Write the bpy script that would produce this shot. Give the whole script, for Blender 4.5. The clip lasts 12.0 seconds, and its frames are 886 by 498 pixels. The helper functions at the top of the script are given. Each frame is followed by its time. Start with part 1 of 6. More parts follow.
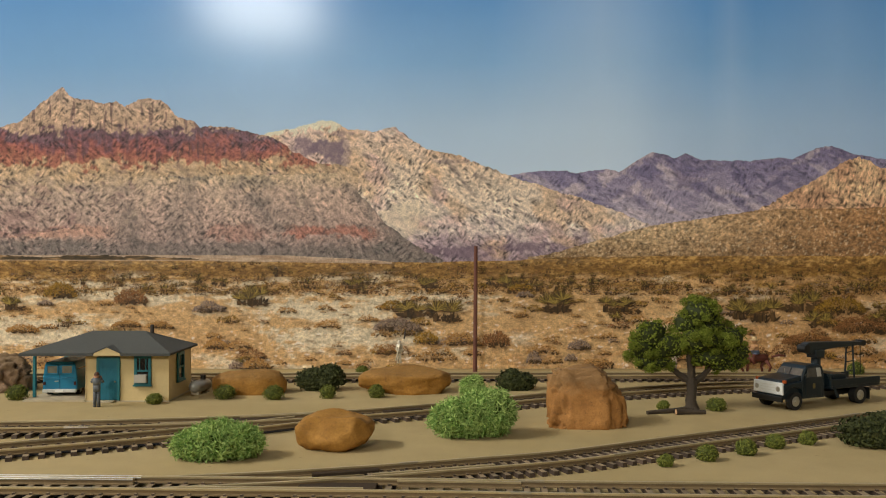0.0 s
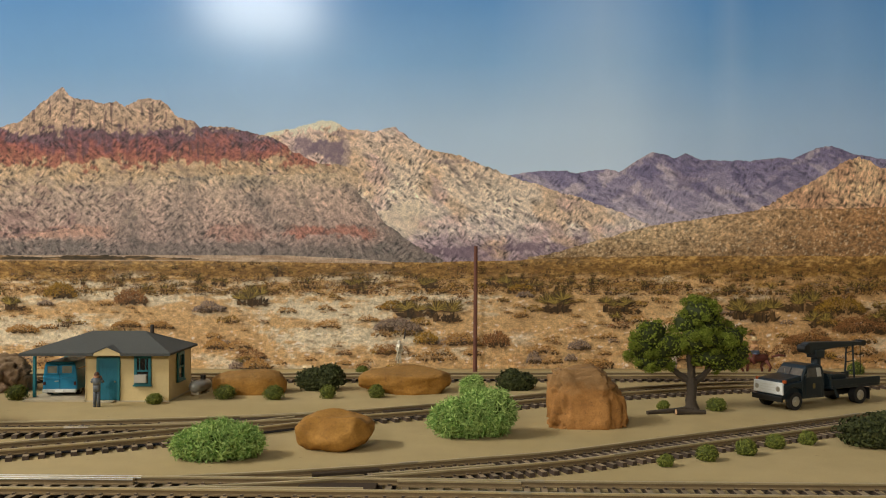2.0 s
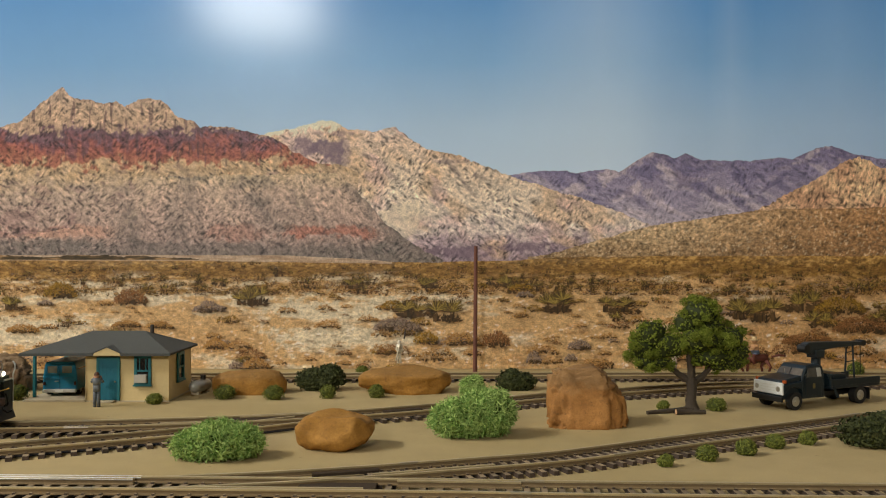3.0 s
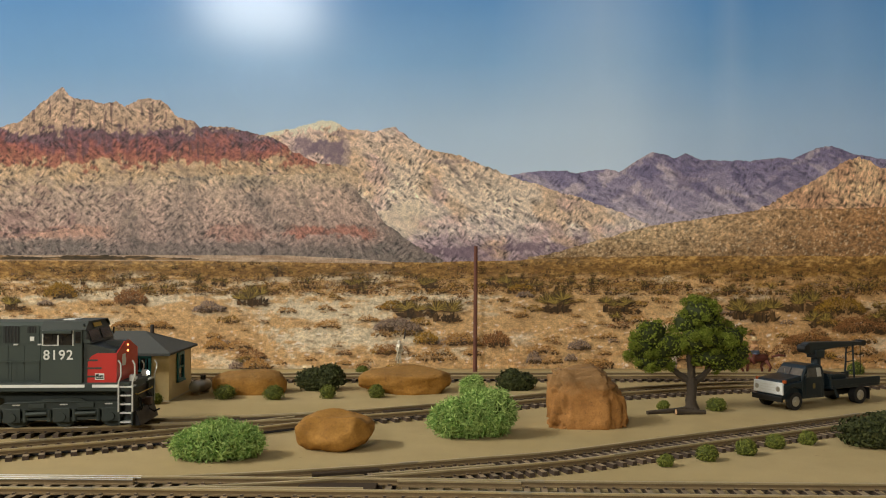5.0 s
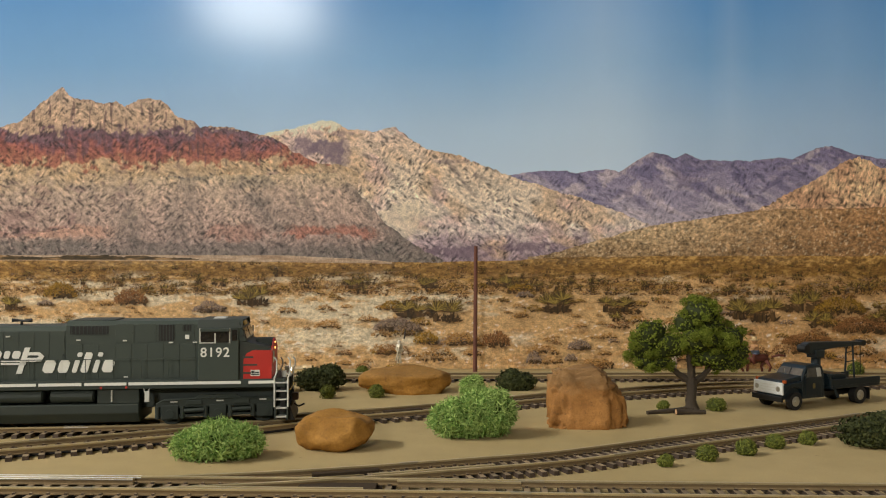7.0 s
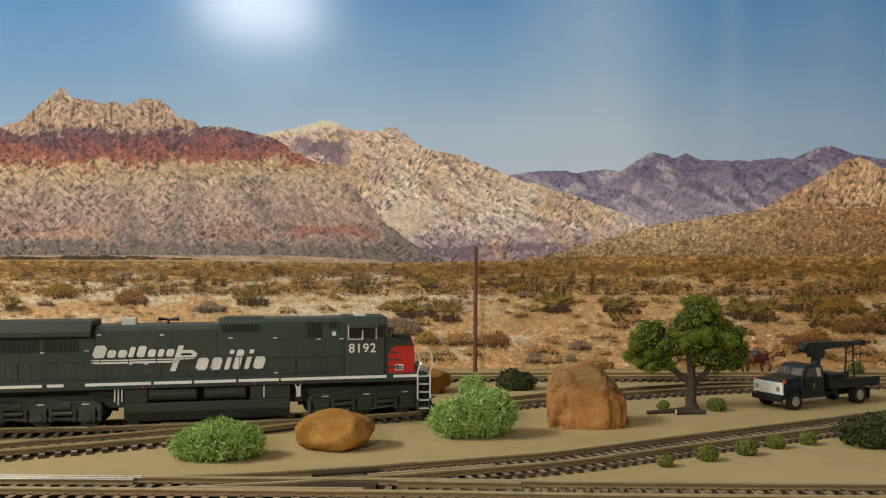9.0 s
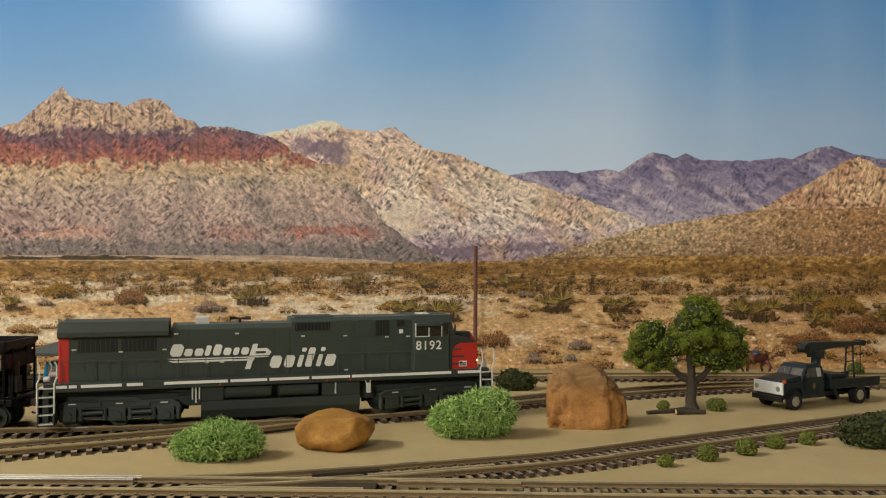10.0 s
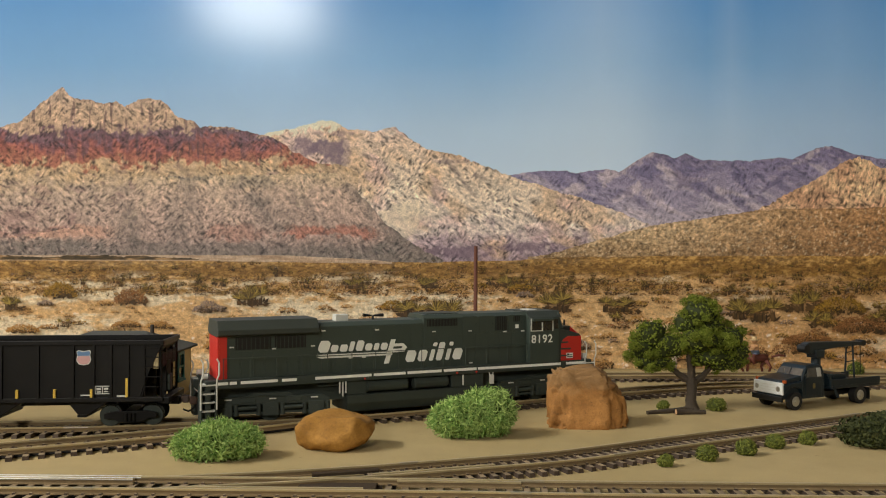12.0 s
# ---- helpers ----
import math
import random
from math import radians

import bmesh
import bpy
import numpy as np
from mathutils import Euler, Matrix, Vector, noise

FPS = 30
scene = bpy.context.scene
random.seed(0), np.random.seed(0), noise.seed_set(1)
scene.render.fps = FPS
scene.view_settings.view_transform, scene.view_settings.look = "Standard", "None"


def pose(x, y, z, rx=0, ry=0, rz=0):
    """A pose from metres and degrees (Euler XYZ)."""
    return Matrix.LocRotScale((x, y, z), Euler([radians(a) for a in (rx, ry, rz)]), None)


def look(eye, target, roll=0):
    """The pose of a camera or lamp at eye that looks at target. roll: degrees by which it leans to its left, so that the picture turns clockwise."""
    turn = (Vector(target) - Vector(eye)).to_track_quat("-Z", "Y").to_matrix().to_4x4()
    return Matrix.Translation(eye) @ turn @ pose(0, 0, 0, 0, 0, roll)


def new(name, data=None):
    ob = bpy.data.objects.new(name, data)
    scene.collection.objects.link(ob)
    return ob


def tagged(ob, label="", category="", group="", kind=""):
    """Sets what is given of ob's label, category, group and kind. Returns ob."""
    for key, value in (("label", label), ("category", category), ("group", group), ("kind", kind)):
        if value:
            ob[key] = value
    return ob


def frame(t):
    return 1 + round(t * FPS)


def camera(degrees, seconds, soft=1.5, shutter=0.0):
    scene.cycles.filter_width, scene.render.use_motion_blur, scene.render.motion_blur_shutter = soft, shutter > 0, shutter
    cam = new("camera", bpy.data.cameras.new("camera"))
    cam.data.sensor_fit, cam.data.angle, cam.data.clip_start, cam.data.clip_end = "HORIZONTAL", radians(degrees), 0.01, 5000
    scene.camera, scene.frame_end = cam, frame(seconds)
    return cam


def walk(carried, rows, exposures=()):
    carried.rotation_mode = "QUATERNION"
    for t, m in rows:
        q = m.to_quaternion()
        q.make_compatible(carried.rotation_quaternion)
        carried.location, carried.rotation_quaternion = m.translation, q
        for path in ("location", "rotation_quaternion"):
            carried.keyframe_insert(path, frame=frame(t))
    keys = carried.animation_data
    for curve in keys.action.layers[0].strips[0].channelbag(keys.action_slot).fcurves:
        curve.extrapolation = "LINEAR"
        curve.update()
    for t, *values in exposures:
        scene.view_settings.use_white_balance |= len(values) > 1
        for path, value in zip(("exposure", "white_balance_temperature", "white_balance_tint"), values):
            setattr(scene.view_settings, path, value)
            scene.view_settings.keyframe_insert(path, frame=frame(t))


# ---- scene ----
# A model railway layout: an HO scale train passes in front of a printed desert mural.
# Camera: it stands still on the layout, its eye 91 mm over the ground.
cam = camera(55.2, 12.0, soft=1.1)
EYE = pose(0, 0, 0.091, 90.65, 0, 0)
walk(cam, [(0.0, EYE), (12.0, EYE)], exposures=[(0.0, 0.08), (5.0, 0.1), (9.0, 0.15), (12.0, 0.2)])

# Light: a dim room, a ceiling lamp behind the camera and one above the layout.
world = bpy.data.worlds.new("room_air")
world.use_nodes = True
world.node_tree.nodes["Background"].inputs[0].default_value = (0.9, 0.95, 1.0, 1)
world.node_tree.nodes["Background"].inputs[1].default_value = 0.05
scene.world = world


def area_lamp(name, eye, target, sx, sy, watts, colour):
    data = bpy.data.lights.new(name, "AREA")
    data.shape, data.size, data.size_y, data.energy, data.color = "RECTANGLE", sx, sy, watts, colour
    ob = new(name, data)
    ob.matrix_world = look(eye, target)
    return ob


area_lamp("lamp_light", (-0.93, -2.9, 1.45), (0, 0.6, 0.1), 0.55, 0.36, 58, (1.0, 0.97, 0.9))
area_lamp("lamp_light", (-1.72, -0.15, 1.46), (-0.35, 0.5, 0.0), 0.8, 0.35, 56, (1.0, 0.97, 0.9))

# ---- helpers for meshes, in millimetres ----
MM = 0.001
rng = random.Random(7)


def part(name, bm, material, parent=None, label="", smooth=False, at=None, kind=""):
    """One mesh object from a bmesh in millimetres."""
    bmesh.ops.scale(bm, vec=(MM, MM, MM), verts=bm.verts)
    me = bpy.data.meshes.new(name)
    bm.to_mesh(me)
    bm.free()
    me.materials.append(material)
    if smooth:
        for p in me.polygons:
            p.use_smooth = True
    return hang(name, me, parent, label, at, kind)


def hang(name, me, parent=None, label="", at=None, kind=""):
    ob = new(name, me)
    if parent is not None:
        ob.parent = parent
    if at is not None:
        ob.matrix_basis = at
    tagged(ob, label=label, kind=kind)
    return ob


def fast(name, verts, faces, material, parent=None, label="", smooth=False, at=None, kind=""):
    """One mesh object from plain arrays in millimetres."""
    me = bpy.data.meshes.new(name)
    me.from_pydata([(x * MM, y * MM, z * MM) for x, y, z in verts], [], faces)
    me.materials.append(material)
    if smooth:
        for p in me.polygons:
            p.use_smooth = True
    return hang(name, me, parent, label, at, kind)


def thing(name, label, category, x, y, z=0.0, turn=0.0, group=""):
    ob = new(name)
    ob.empty_display_size = 0.01
    ob.matrix_basis = pose(x * MM, y * MM, z * MM, 0, 0, turn)
    return tagged(ob, label=label, category=category, group=group)


def mpose(x, y, z, rx=0, ry=0, rz=0):
    return pose(x * MM, y * MM, z * MM, rx, ry, rz)


def box(bm, x0, x1, y0, y1, z0, z1, bevel=0.0):
    vs = [bm.verts.new(p) for p in ((x0, y0, z0), (x1, y0, z0), (x1, y1, z0), (x0, y1, z0),
                                    (x0, y0, z1), (x1, y0, z1), (x1, y1, z1), (x0, y1, z1))]
    fs = [bm.faces.new([vs[i] for i in q]) for q in ((3, 2, 1, 0), (4, 5, 6, 7), (0, 1, 5, 4), (1, 2, 6, 5), (2, 3, 7, 6), (3, 0, 4, 7))]
    if bevel:
        es = list({e for f in fs for e in f.edges})
        bmesh.ops.bevel(bm, geom=es, offset=bevel, segments=2, profile=0.5, affect="EDGES")
    return vs


def boxed(*a):
    bm = bmesh.new()
    box(bm, *a)
    return bm


def rod(bm, p, q, r, n=8, r2=None):
    """A capped cylinder or cone from p to q."""
    p, q = Vector(p), Vector(q)
    r2 = r if r2 is None else r2
    turn = (q - p).to_track_quat("Z", "Y").to_matrix()
    a, b = [], []
    for i in range(n):
        w = 2 * math.pi * i / n
        d = turn @ Vector((math.cos(w), math.sin(w), 0))
        a.append(bm.verts.new(p + d * r))
        b.append(bm.verts.new(q + d * r2))
    for i in range(n):
        j = (i + 1) % n
        bm.faces.new((a[i], a[j], b[j], b[i]))
    bm.faces.new(a[::-1])
    bm.faces.new(b)


def rodded(p, q, r, n=8, r2=None):
    bm = bmesh.new()
    rod(bm, p, q, r, n, r2)
    return bm


def wire(bm, pts, r, n=6, radii=None):
    """One continuous tube through the points."""
    pts = [Vector(p) for p in pts]
    radii = radii or [r] * len(pts)
    rings = []
    for i, p in enumerate(pts):
        d = (pts[min(i + 1, len(pts) - 1)] - pts[max(i - 1, 0)]).normalized()
        a = d.cross(Vector((0.13, 0.97, 0.21))).normalized()
        b = d.cross(a)
        rings.append([bm.verts.new(p + (a * math.cos(2 * math.pi * k / n) + b * math.sin(2 * math.pi * k / n)) * radii[i]) for k in range(n)])
    for s, t in zip(rings, rings[1:]):
        for k in range(n):
            m = (k + 1) % n
            bm.faces.new((s[k], s[m], t[m], t[k]))
    bm.faces.new(rings[0][::-1])
    bm.faces.new(rings[-1])


def slab(bm, outline, axis, a, b, bevel=0.0):
    """An outline of two coordinates, drawn out from a to b along axis 'x', 'y' or 'z'."""
    def put(p, w):
        return {"x": (w, p[0], p[1]), "y": (p[0], w, p[1]), "z": (p[0], p[1], w)}[axis]
    lo = [bm.verts.new(put(p, a)) for p in outline]
    hi = [bm.verts.new(put(p, b)) for p in outline]
    n = len(outline)
    fs = [bm.faces.new(lo), bm.faces.new(hi[::-1])]
    for i in range(n):
        j = (i + 1) % n
        fs.append(bm.faces.new((lo[j], lo[i], hi[i], hi[j])))
    bmesh.ops.recalc_face_normals(bm, faces=fs)
    if bevel:
        es = list({e for f in fs for e in f.edges})
        bmesh.ops.bevel(bm, geom=es, offset=bevel, segments=2, profile=0.5, affect="EDGES")


def slabbed(*a):
    bm = bmesh.new()
    slab(bm, *a)
    return bm


# ---- materials ----
def C(r, g, b):
    """Linear colour from 8-bit sRGB."""
    return tuple(((v / 255 + 0.055) / 1.055) ** 2.4 if v > 10 else v / 255 / 12.92 for v in (r, g, b)) + (1.0,)


class Nodes:
    def __init__(self, name):
        self.m = bpy.data.materials.new(name)
        self.m.use_nodes = True
        self.t = self.m.node_tree
        self.b = self.t.nodes["Principled BSDF"]

    def put(self, socket, v):
        if hasattr(v, "is_output"):
            self.t.links.new(v, socket)
        elif isinstance(v, tuple) and len(v) == 4 and len(socket.default_value) == 3:
            socket.default_value = v[:3]
        else:
            socket.default_value = v

    def coords(self, scale=(1, 1, 1), which="Object"):
        c = self.t.nodes.new("ShaderNodeTexCoord").outputs[which]
        return self.vmath("MULTIPLY", c, scale)

    def vmath(self, op, a, b):
        n = self.t.nodes.new("ShaderNodeVectorMath")
        n.operation = op
        self.put(n.inputs[0], a)
        self.put(n.inputs[1], b)
        return n.outputs[0]

    def split(self, v):
        n = self.t.nodes.new("ShaderNodeSeparateXYZ")
        self.put(n.inputs[0], v)
        return n.outputs

    def join(self, x, y, z):
        n = self.t.nodes.new("ShaderNodeCombineXYZ")
        for s, v in zip(n.inputs, (x, y, z)):
            self.put(s, v)
        return n.outputs[0]

    def math(self, op, a, b=0.0, clamp=False):
        n = self.t.nodes.new("ShaderNodeMath")
        n.operation, n.use_clamp = op, clamp
        self.put(n.inputs[0], a)
        self.put(n.inputs[1], b)
        return n.outputs[0]

    def noise(self, v, scale, detail=4.0, rough=0.55):
        n = self.t.nodes.new("ShaderNodeTexNoise")
        self.put(n.inputs["Vector"], v)
        n.inputs["Scale"].default_value, n.inputs["Detail"].default_value, n.inputs["Roughness"].default_value = scale, detail, rough
        return n.outputs["Fac"]

    def ramp(self, f, stops, mode="LINEAR"):
        n = self.t.nodes.new("ShaderNodeValToRGB")
        n.color_ramp.interpolation = mode
        el = n.color_ramp.elements
        while len(el) < len(stops):
            el.new(0.5)
        for e, (p, c) in zip(el, stops):
            e.position = p
            e.color = c if not isinstance(c, (int, float)) else (c, c, c, 1)
        self.put(n.inputs[0], f)
        return n.outputs[0]

    def mix(self, f, a, b, mode="MIX"):
        n = self.t.nodes.new("ShaderNodeMix")
        n.data_type, n.blend_type = "RGBA", mode
        self.put(n.inputs[0], f)
        self.put(n.inputs[6], a)
        self.put(n.inputs[7], b)
        return n.outputs[2]

    def gain(self, colour, value):
        n = self.t.nodes.new("ShaderNodeVectorMath")
        n.operation = "SCALE"
        self.put(n.inputs[0], colour)
        self.put(n.inputs[3], value)
        return n.outputs[0]

    def random(self, island=False):
        if island:
            return self.t.nodes.new("ShaderNodeNewGeometry").outputs["Random Per Island"]
        return self.t.nodes.new("ShaderNodeObjectInfo").outputs["Random"]

    def relief(self, height, strength, distance):
        n = self.t.nodes.new("ShaderNodeBump")
        n.inputs["Strength"].default_value, n.inputs["Distance"].default_value = strength, distance
        self.put(n.inputs["Height"], height)
        self.put(self.b.inputs["Normal"], n.outputs[0])

    def done(self, colour, rough=0.6, metal=0.0, spec=0.5):
        self.put(self.b.inputs["Base Color"], colour)
        self.put(self.b.inputs["Roughness"], rough)
        self.put(self.b.inputs["Metallic"], metal)
        self.put(self.b.inputs["Specular IOR Level"], spec)
        return self.m


def plain(name, c, rough=0.5, metal=0.0, wear=0.18, grain=900.0, bump=0.05, spec=0.5, island=False, by_object=False):
    """A surface of one colour with stains, fine grain and a little relief."""
    k = Nodes(name)
    v = k.coords()
    a = k.noise(v, grain * 0.12, 3)
    b = k.noise(v, grain, 2)
    f = k.math("ADD", k.math("MULTIPLY", a, wear * 1.4), k.math("MULTIPLY", b, wear * 0.6))
    f = k.math("ADD", f, 1.0 - wear)
    if island or by_object:
        f = k.math("MULTIPLY", f, k.math("ADD", k.math("MULTIPLY", k.random(island), 0.6), 0.7))
    if bump:
        k.relief(b, bump, 0.0006)
    return k.done(k.gain(c, f), k.math("ADD", k.math("MULTIPLY", a, 0.2), rough - 0.1), metal, spec)


def glow(name, c, power):
    k = Nodes(name)
    k.b.inputs["Emission Color"].default_value = c
    k.b.inputs["Emission Strength"].default_value = power
    return k.done(c, 0.3)


def glass(name, c, rough=0.08):
    k = Nodes(name)
    v = k.coords()
    return k.done(k.gain(c, k.math("ADD", k.noise(v, 300, 2), 0.5)), rough, 0.0, 0.6)


def sand():
    k = Nodes("painted_sand")
    v = k.coords()
    big, mid, fine = k.noise(v, 9, 3), k.noise(v, 60, 4), k.noise(v, 1500, 3)
    c = k.ramp(big, [(0.3, C(166, 147, 104)), (0.7, C(178, 158, 116))])
    c = k.gain(c, k.math("ADD", k.math("MULTIPLY", mid, 0.22), 0.89))
    c = k.gain(c, k.math("ADD", k.math("MULTIPLY", fine, 0.3), 0.85))
    spots = k.math("GREATER_THAN", k.noise(v, 240, 2), 0.735)
    c = k.mix(k.math("MULTIPLY", spots, 0.5), c, C(110, 92, 66))
    k.relief(fine, 0.25, 0.0004)
    return k.done(c, 0.95, 0, 0.1)


def stone(name, lo, hi, dark, crack=0.5, dusty=0.5):
    k = Nodes(name)
    v = k.coords()
    a, b, f = k.noise(v, 45, 4), k.noise(v, 190, 5, 0.65), k.noise(v, 1400, 3)
    c = k.ramp(a, [(0.3, lo), (0.68, hi)])
    c = k.gain(c, k.math("ADD", k.math("MULTIPLY", b, 0.55), 0.72))
    pits = k.ramp(k.noise(v, 300, 6, 0.7), [(0.3, 1.0), (0.44, 0.0)])
    c = k.mix(k.math("MULTIPLY", pits, 0.6), c, dark)
    c = k.gain(c, k.math("ADD", k.math("MULTIPLY", k.noise(v, 900, 3, 0.7), 0.7), 0.65))
    z = k.split(k.coords(which="Generated"))[2]
    dust = k.math("MULTIPLY", k.ramp(k.math("ADD", z, k.math("MULTIPLY", b, 0.5)), [(0.8, 0.0), (1.0, 1.0)]), dusty)
    c = k.mix(dust, c, C(128, 106, 76))
    k.relief(k.math("ADD", b, k.math("MULTIPLY", f, 0.3)), crack, 0.0016)
    return k.done(c, 0.75, 0, 0.25)


def foliage(name, lo, hi, spec=0.2):
    k = Nodes(name)
    r = k.random(True)
    v = k.coords()
    c = k.mix(r, lo, hi)
    c = k.gain(c, k.math("ADD", k.math("MULTIPLY", k.noise(v, 150, 2), 0.8), 0.6))
    return k.done(c, 0.7, 0, spec)


GREY = plain("locomotive_grey_paint", C(57, 67, 60), 0.5, wear=0.14)
ROOF_GREY = plain("weathered_dark_grey_paint", C(50, 56, 50), 0.6, wear=0.16)
UNDER = plain("underframe_black_grey", C(48, 56, 50), 0.65, wear=0.3)
BLACK = plain("black_plastic", C(18, 18, 17), 0.5, wear=0.2)
HOPPER_BLACK = plain("hopper_black_paint", C(14, 13, 12), 0.45, wear=0.25, spec=0.25)
RED = plain("scarlet_paint", C(196, 46, 36), 0.45, wear=0.1)
WHITE = plain("off_white_print", C(236, 236, 228), 0.5, wear=0.08)
SILVER = plain("silver_grey_paint", C(212, 212, 204), 0.4, 0.05, wear=0.12)
YELLOW = plain("yellow_print", C(206, 172, 64), 0.5, wear=0.1)
LAMP_ON = glow("lit_lamp", (1.0, 0.42, 0.12, 1), 3.2)
DITCH_ON = glow("lit_ditch_lamp", (1.0, 0.93, 0.75, 1), 14)
WINDOW = glass("dark_window_glass", C(38, 36, 34))
RAIL = plain("weathered_nickel_rail", C(188, 170, 130), 0.38, 0.4, wear=0.35, grain=500)
RAIL_SHINY = plain("polished_rail", C(250, 248, 240), 0.36, 0.9, wear=0.04)
JOINER = plain("pale_nickel_joiner", C(176, 164, 136), 0.4, 0.5, wear=0.25)
# Tie tops paler, sides darker: light from above painted into the two browns.
TIE_TOP = plain("lit_tie_top", C(136, 118, 92), 0.8, wear=0.35, grain=600, by_object=True)
TIE = plain("shaded_brown_plastic_tie", C(70, 56, 44), 0.7, wear=0.35, grain=600, by_object=True)
FROG = plain("black_switch_plastic", C(66, 55, 43), 0.9, wear=0.3, spec=0.15)
SAND = sand()
STEEL = plain("bright_wheel_steel", C(150, 140, 125), 0.35, 0.9, wear=0.25)
WALL_PAINT = plain("room_wall_paint", C(176, 170, 158), 0.8, wear=0.05, grain=60)

# ---- the room and the layout's ground ----
def structure(name, bm, material, label=""):
    return tagged(part(name, bm, material), label=label, kind="structure")


structure("wall_north", boxed(-2200, 2200, 701, 800, -900, 1500), WALL_PAINT, "plain painted room wall behind the mural")
structure("wall_south", boxed(-2200, 2200, -3500, -3400, -900, 1500), WALL_PAINT, "plain painted room wall")
structure("wall_east", boxed(2200, 2300, -3500, 800, -900, 1500), WALL_PAINT, "plain painted room wall")
structure("wall_west", boxed(-2300, -2200, -3500, 800, -900, 1500), WALL_PAINT, "plain painted room wall")
structure("ceiling", boxed(-2300, 2300, -3500, 800, 1500, 1560), WALL_PAINT, "plain white room ceiling")
structure("floor", boxed(-2300, 2300, -3500, 800, -960, -900), WALL_PAINT, "plain room floor")
structure("ground", boxed(-1500, 1500, -60, 700.5, -899, 0), SAND, "flat sandy tan layout surface")

# ---- the mural: a flat glossy print; u to the side, v up from its horizon, 0.4667 mm a unit ----
UNIT = 0.46667
MURAL_Y = 700.0
CELL = 1.25
GRID_U = np.arange(-1500, 1500.1, CELL)
GRID_V = np.arange(-201, 330.1, CELL)
ALL_V, ALL_U = np.meshgrid(GRID_V, GRID_U, indexing="ij")
FREQ_V, FREQ_U = np.meshgrid(np.fft.fftfreq(len(GRID_V), CELL), np.fft.fftfreq(len(GRID_U), CELL), indexing="ij")


def grain(seed, along, across=None, angle=0.0, power=3.0):
    """A random field with blots of the given length and width, drawn out at an angle in degrees."""
    across = across or along
    a = math.radians(angle)
    fu = (FREQ_U * math.cos(a) + FREQ_V * math.sin(a)) * along
    fv = (FREQ_V * math.cos(a) - FREQ_U * math.sin(a)) * across
    white = np.random.default_rng(seed).standard_normal(FREQ_U.shape)
    f = np.fft.ifft2(np.fft.fft2(white) * (1 + (fu * fu + fv * fv) * 2.2) ** (-power / 2)).real
    return (f - f.mean()) / f.std()


def soften(f, r):
    return np.fft.ifft2(np.fft.fft2(f) * np.exp(-2 * (math.pi * r) ** 2 * (FREQ_U ** 2 + FREQ_V ** 2))).real


def bend(f, du, dv):
    """The field read at places shifted by du, dv."""
    x = np.clip((ALL_U + du - GRID_U[0]) / CELL, 0, len(GRID_U) - 1.001)
    y = np.clip((ALL_V + dv - GRID_V[0]) / CELL, 0, len(GRID_V) - 1.001)
    i, j = x.astype(int), y.astype(int)
    a, b = x - i, y - j
    return (f[j, i] * (1 - a) + f[j, i + 1] * a) * (1 - b) + (f[j + 1, i] * (1 - a) + f[j + 1, i + 1] * a) * b


def step(f, lo, hi):
    t = np.clip((f - lo) / (hi - lo), 0, 1)
    return t * t * (3 - 2 * t)


def spot(u, v, ru, rv):
    """A soft round patch, ragged at its rim."""
    d = ((ALL_U - u) / ru) ** 2 + ((ALL_V - v) / rv) ** 2
    return 1 - step(d + 0.35 * RAGGED, 0.4, 1.3)


def tint(field, stops):
    """Colours along a field, from (value, colour) stops."""
    p = [s[0] for s in stops]
    return np.stack([np.interp(field, p, [s[1][i] for s in stops]) for i in range(3)], -1)


def lay(base, mask, colour):
    return base + (np.array(colour[:3]) - base) * np.clip(mask, 0, 1)[..., None]


def wob(u, seed, sizes=((90, 1.0), (37, 0.55), (15, 0.4), (7, 0.34), (3.4, 0.3))):
    return sum(a * noise.noise((u / s, seed * 7.31, 0.5)) for s, a in sizes)


WARP_U, WARP_V = grain(1, 60, power=3.4), grain(2, 60, power=3.4)
RAGGED = grain(3, 14, power=2.4)
SPECK = grain(4, 4.0, power=2.2)


